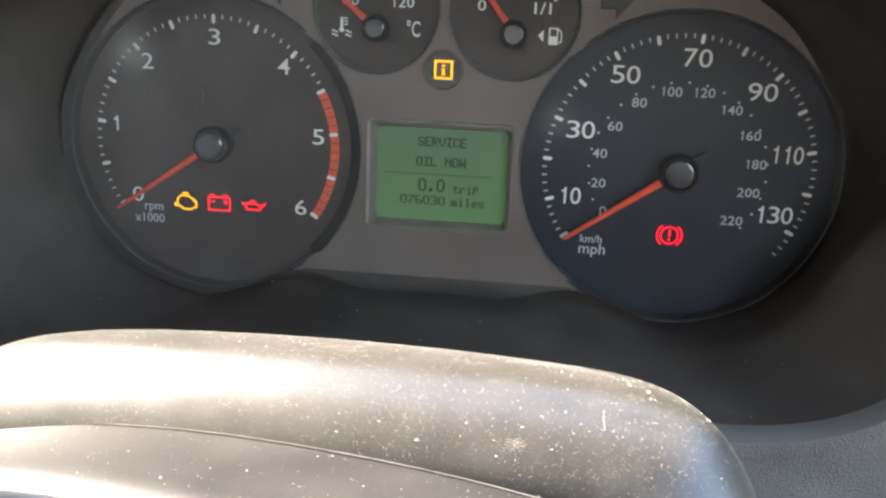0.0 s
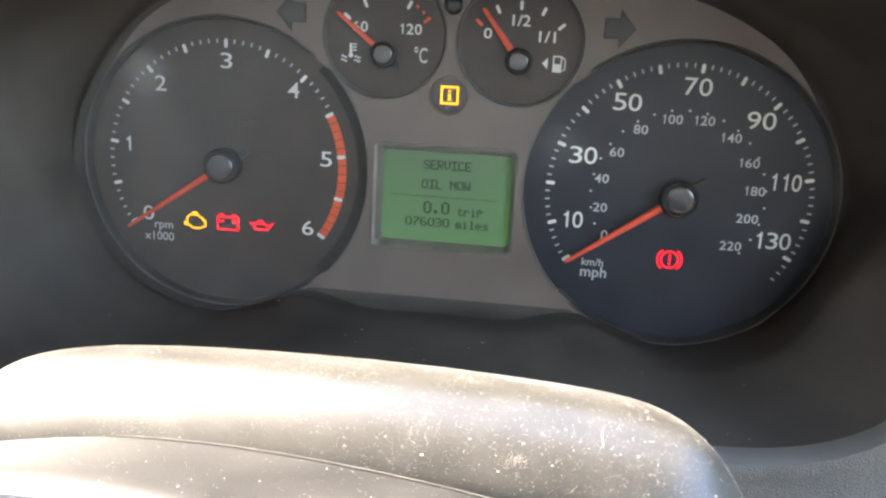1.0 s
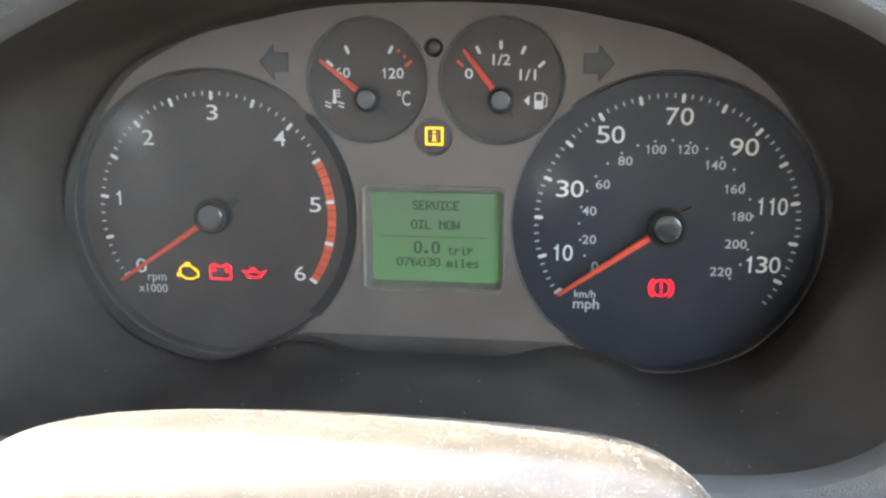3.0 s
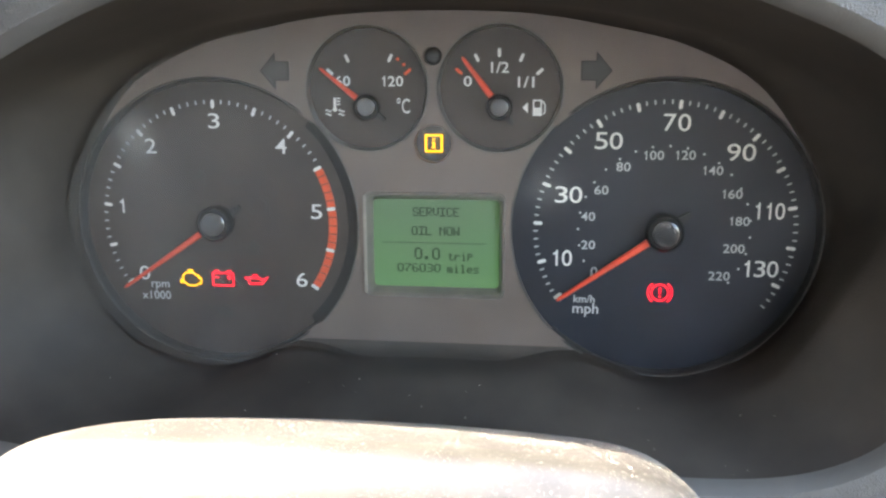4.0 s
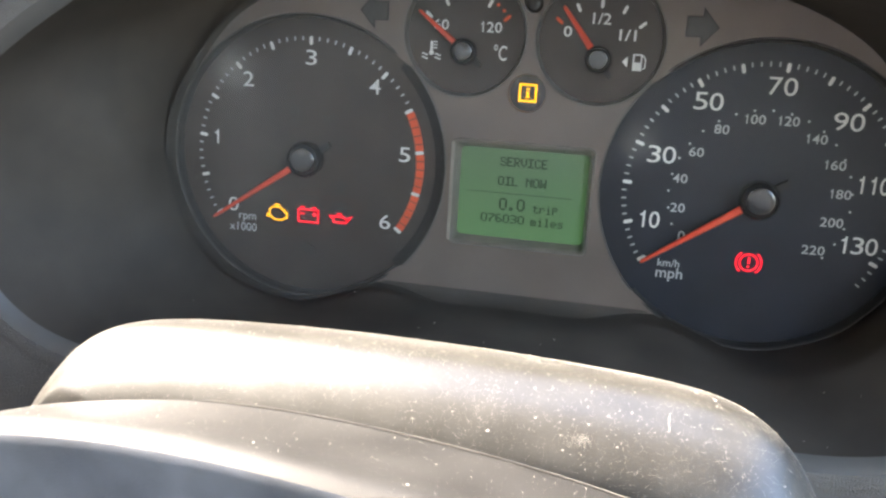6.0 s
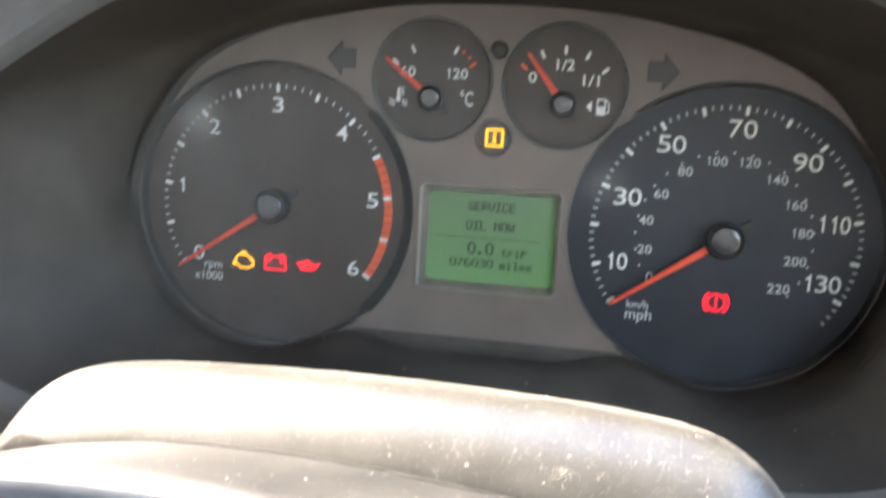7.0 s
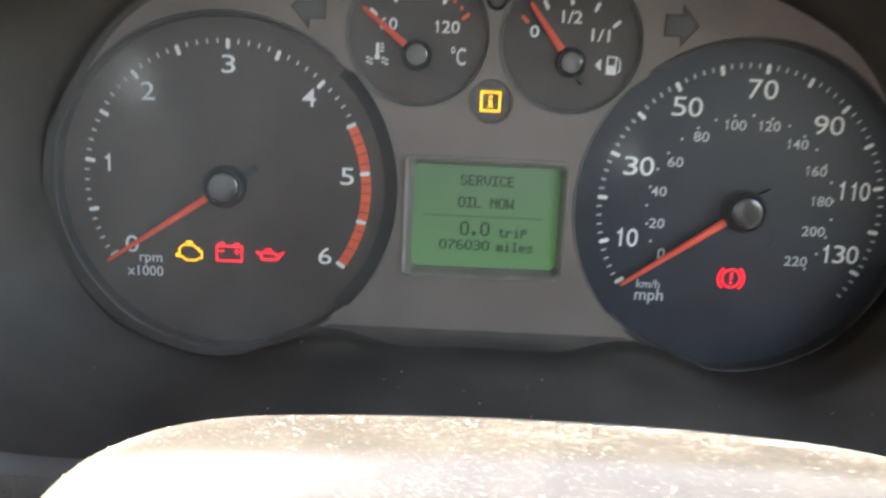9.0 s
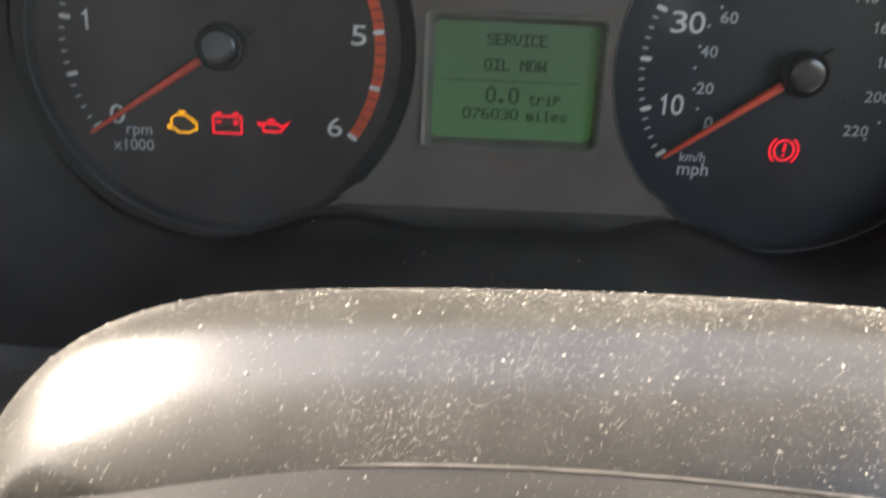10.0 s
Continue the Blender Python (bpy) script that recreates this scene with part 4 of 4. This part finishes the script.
def rim_point(a, p, q):
    """A place on the rim, whose crest is flattened: angle, radial and forward offsets."""
    c, t = math.cos(a), math.sin(a)
    r = (abs(c / (WR * 1.06)) ** 2.25 + abs(t / WR) ** 2.25) ** (-1 / 2.25) + p
    return (ACROSS * c + UPV * t) * r + FWD * q


# the section from the back over the crest to the front edge, and the smoother face below it
CREST = [(-0.026, -0.0100), (-0.014, -0.0170), (-0.0048, -0.0184), (-0.0014, -0.0180), (-0.0002, -0.0168), (0.0006, -0.0120), (0.0014, -0.0050), (0.0026, 0.0030), (0.0040, 0.0100),
         (0.0043, 0.0135), (0.0038, 0.0158), (0.0026, 0.0176)]
FRONT = [(0.0026, 0.0176), (0.0010, 0.0179), (-0.0030, 0.0178), (-0.0110, 0.0170), (-0.0220, 0.0150), (-0.0290, 0.0100), (-0.0300, 0.0010), (-0.0260, -0.0100)]


def tube_ring(seg, section):
    """A skin round the whole rim along an open section."""
    sec = spline(section, 3, closed=False)
    loops = [[rim_point(2 * math.pi * i / seg, p, q) for p, q in sec] for i in range(seg)]
    bm = loft(loops + [loops[0]], False)
    bmesh.ops.remove_doubles(bm, verts=bm.verts, dist=1e-6)
    return bm


part("rim", tube_ring(180, CREST), LEATHER, wheel, "worn grained rim covered in dust", smooth=True)
part("rim_face", tube_ring(180, FRONT), RIM_FACE, wheel, "smoother front face of the rim, painted blue-grey for sky light", smooth=True)
part("sunlit_edge", tube_ring(180, [(-0.0016, -0.01809), (-0.0009, -0.01778), (-0.00002, -0.01684), (0.00030, -0.0156)]), EDGE_GLINT, wheel, "back edge of the rim, painted paler as a sunlit line", smooth=True)
hubbm = bmesh.new()
bmesh.ops.create_cone(hubbm, cap_ends=True, segments=40, radius1=0.062, radius2=0.052, depth=0.05,
                      matrix=Matrix(((ACROSS.x, UPV.x, FWD.x, 0), (ACROSS.y, UPV.y, FWD.y, 0), (ACROSS.z, UPV.z, FWD.z, 0), (0, 0, 0, 1))))
bmesh.ops.bevel(hubbm, geom=[e for e in hubbm.edges], offset=0.006, segments=2, affect="EDGES")
part("wheel_hub", hubbm, LEATHER, wheel, "plain padded centre", smooth=True)
for a in (0, 180, 270):
    d = ACROSS * math.cos(radians(a)) + UPV * math.sin(radians(a))
    side = d.cross(FWD).normalized()
    loops = []
    for t, w in ((0.045, 0.026), (0.10, 0.018), (WR - 0.006, 0.015)):
        loops.append([d * t + side * (w * math.cos(b)) + FWD * (0.008 * math.sin(b) - 0.004) for b in (2 * math.pi * j / 14 for j in range(14))])
    part("spoke", loft(loops, caps=True), LEATHER, wheel, smooth=True)

# ---- the indicator stalk ----
stalk = thing("indicator_stalk", "black plastic indicator stalk beside the steering column", "stalk", (-0.080, -0.190, -0.066))
path = [Vector(p) - Vector((-0.080, -0.190, -0.066)) for p in ((-0.064, -0.190, -0.0720), (-0.084, -0.188, -0.0675), (-0.100, -0.190, -0.0660), (-0.150, -0.202, -0.0630), (-0.220, -0.208, -0.0600))]
loops = []
for p, r in zip(path, (0.0105, 0.0110, 0.0105, 0.009, 0.008)):
    loops.append([p + Vector((0, math.cos(b) * r, math.sin(b) * r)) for b in (2 * math.pi * j / 18 for j in range(18))])
part("lever", loft(loops, caps=True), STALK, stalk, smooth=True)
loops = []
for dx, r in ((0.0, 0.0083), (-0.004, 0.0098), (-0.026, 0.0095), (-0.030, 0.0080)):
    p = path[-1] + Vector((dx, dx * 0.1, 0))
    loops.append([p + Vector((0, math.cos(b) * r, math.sin(b) * r)) for b in (2 * math.pi * j / 18 for j in range(18))])
part("end_cap", loft(loops, caps=True), STALK, stalk, smooth=True)


# ---- dust ----
def grain_cloud(spots):
    """Many tiny faceted grains as one mesh: (place, size)."""
    verts, faces = [], []
    for (x, y, z), r in spots:
        b = len(verts)
        st = [random.uniform(0.6, 1.4) for _ in range(3)]
        verts += [(x + r * st[0], y, z), (x - r * st[0], y, z), (x, y + r * st[1], z), (x, y - r * st[1], z), (x, y, z + r * 0.8 * st[2]), (x, y, z - r * 0.4)]
        faces += [(b, b + 2, b + 4), (b + 2, b + 1, b + 4), (b + 1, b + 3, b + 4), (b + 3, b, b + 4), (b + 2, b, b + 5), (b + 1, b + 2, b + 5), (b + 3, b + 1, b + 5), (b, b + 3, b + 5)]
    me = bpy.data.meshes.new("dust")
    me.from_pydata(verts, [], faces)
    me.materials.append(DUST)
    return me


random.seed(5)
spots = []
while len(spots) < 1300:
    x = random.uniform(-0.088, 0.088)
    y = -0.2085 + 0.085 * random.random() ** 1.3 if random.random() < 0.85 else random.gauss(-0.182, 0.006)
    r = min(random.expovariate(1 / 0.00005) + 0.00004, 0.0002)
    spots.append(((x, y, shroud_z(x, y) + r * 0.3), r))
clumps = [(random.uniform(-0.085, 0.085), -0.2085 + 0.05 * random.random(), random.uniform(0.004, 0.014)) for _ in range(46)]
while len(spots) < 27000:
    if random.random() < 0.45:
        x, y = random.uniform(-0.088, 0.088), -0.2095 + 0.07 * random.random()
    else:
        cx, cy, w = random.choice(clumps)
        x, y = random.gauss(cx, w), random.gauss(cy, w * 0.6)
        if abs(x) > 0.088 or not -0.2095 < y < -0.13:
            continue
    r = random.uniform(0.000016, 0.000042) if random.random() < 0.62 else random.uniform(0.00004, 0.00008)
    spots.append(((x, y, shroud_z(x, y) + r * 0.3), r))
for k in range(2600):
    a = radians(90 + random.uniform(-34, 34))
    q = random.uniform(-0.0165, 0.0165)
    p = WC + rim_point(a, float(np.interp(q, [f for _, f in CREST[4:]], [g for g, _ in CREST[4:]])) + 0.0001, q)
    spots.append((tuple(p), min(random.expovariate(1 / 0.00004) + 0.00004, 0.00016) if k < 420 else random.uniform(0.00002, 0.00005)))
for _ in range(640):
    x, y = random.uniform(-0.088, 0.090), -0.2085 + 0.07 * random.random() ** 1.2
    r = random.uniform(0.00006, 0.00014) if random.random() < 0.9 else random.uniform(0.00014, 0.00026)
    spots.append(((x, y, shroud_z(x, y) + r * 0.3), r))
for _ in range(900):
    cx, cy, w = random.choice(((0.0385, -0.2033, 0.0016), (0.0395, -0.2028, 0.0009), (0.006, -0.2030, 0.015), (-0.020, -0.2040, 0.013)))
    x, y = random.gauss(cx, w), max(random.gauss(cy, w * 0.5), -0.2090)
    r = random.uniform(0.000018, 0.00005)
    spots.append(((x, y, shroud_z(x, y) + r * 0.3), r))
tagged(new("dust", grain_cloud(spots)), "pale dust grains on the shroud and wheel rim", "dust", kind="stuff")

random.seed(9)
spots = [((-0.0629, -0.0227, -0.0505), 0.0004), ((0.1246, -0.012, -0.0650), 0.00035)]
for _ in range(26):
    i = random.randrange(13 * PER, 16 * PER) if random.random() < 0.5 else random.randrange(10 * PER, 19 * PER)
    t = random.random()
    p = L1[i] * (1 - t) + L2[i] * t
    spots.append(((p[0], p[1], p[2] + 0.0006), random.uniform(0.00012, 0.00028)))
tagged(new("dust", grain_cloud(spots)), "stray pale specks on the floor of the tunnel", "dust", kind="stuff")

# lint and scratches on the shroud
random.seed(12)
lint = bmesh.new()
for n in range(62):
    x, y = random.uniform(-0.085, 0.085), -0.208 + 0.07 * random.random() ** 1.4
    a, ln, w = random.uniform(0, math.pi), random.uniform(0.0004, 0.0017), random.uniform(0.000008, 0.000018)
    if n > 59:                   # one long upright scratch and a nick beside it
        x, y, a, ln, w = ((0.0549, -0.1985, 1.62, 0.0040, 0.000028), (0.0634, -0.1950, 0.3, 0.0012, 0.00004))[n - 60]
    prev = None
    for k in range(5):
        px, py = x + math.cos(a) * ln * k / 4, y + math.sin(a) * ln * k / 4
        a += random.uniform(-0.07, 0.07)
        pz = shroud_z(px, py) + 0.0001
        cur = [lint.verts.new((px - w * math.sin(a), py + w * math.cos(a), pz)), lint.verts.new((px + w * math.sin(a), py - w * math.cos(a), pz)), lint.verts.new((px, py, pz + w))]
        if prev:
            for i in range(3):
                j = (i + 1) % 3
                lint.faces.new((prev[i], prev[j], cur[j], cur[i]))
        prev = cur
tagged(part("lint", lint, LINT), "fine pale lint and scratch marks on the shroud", "lint", kind="stuff")
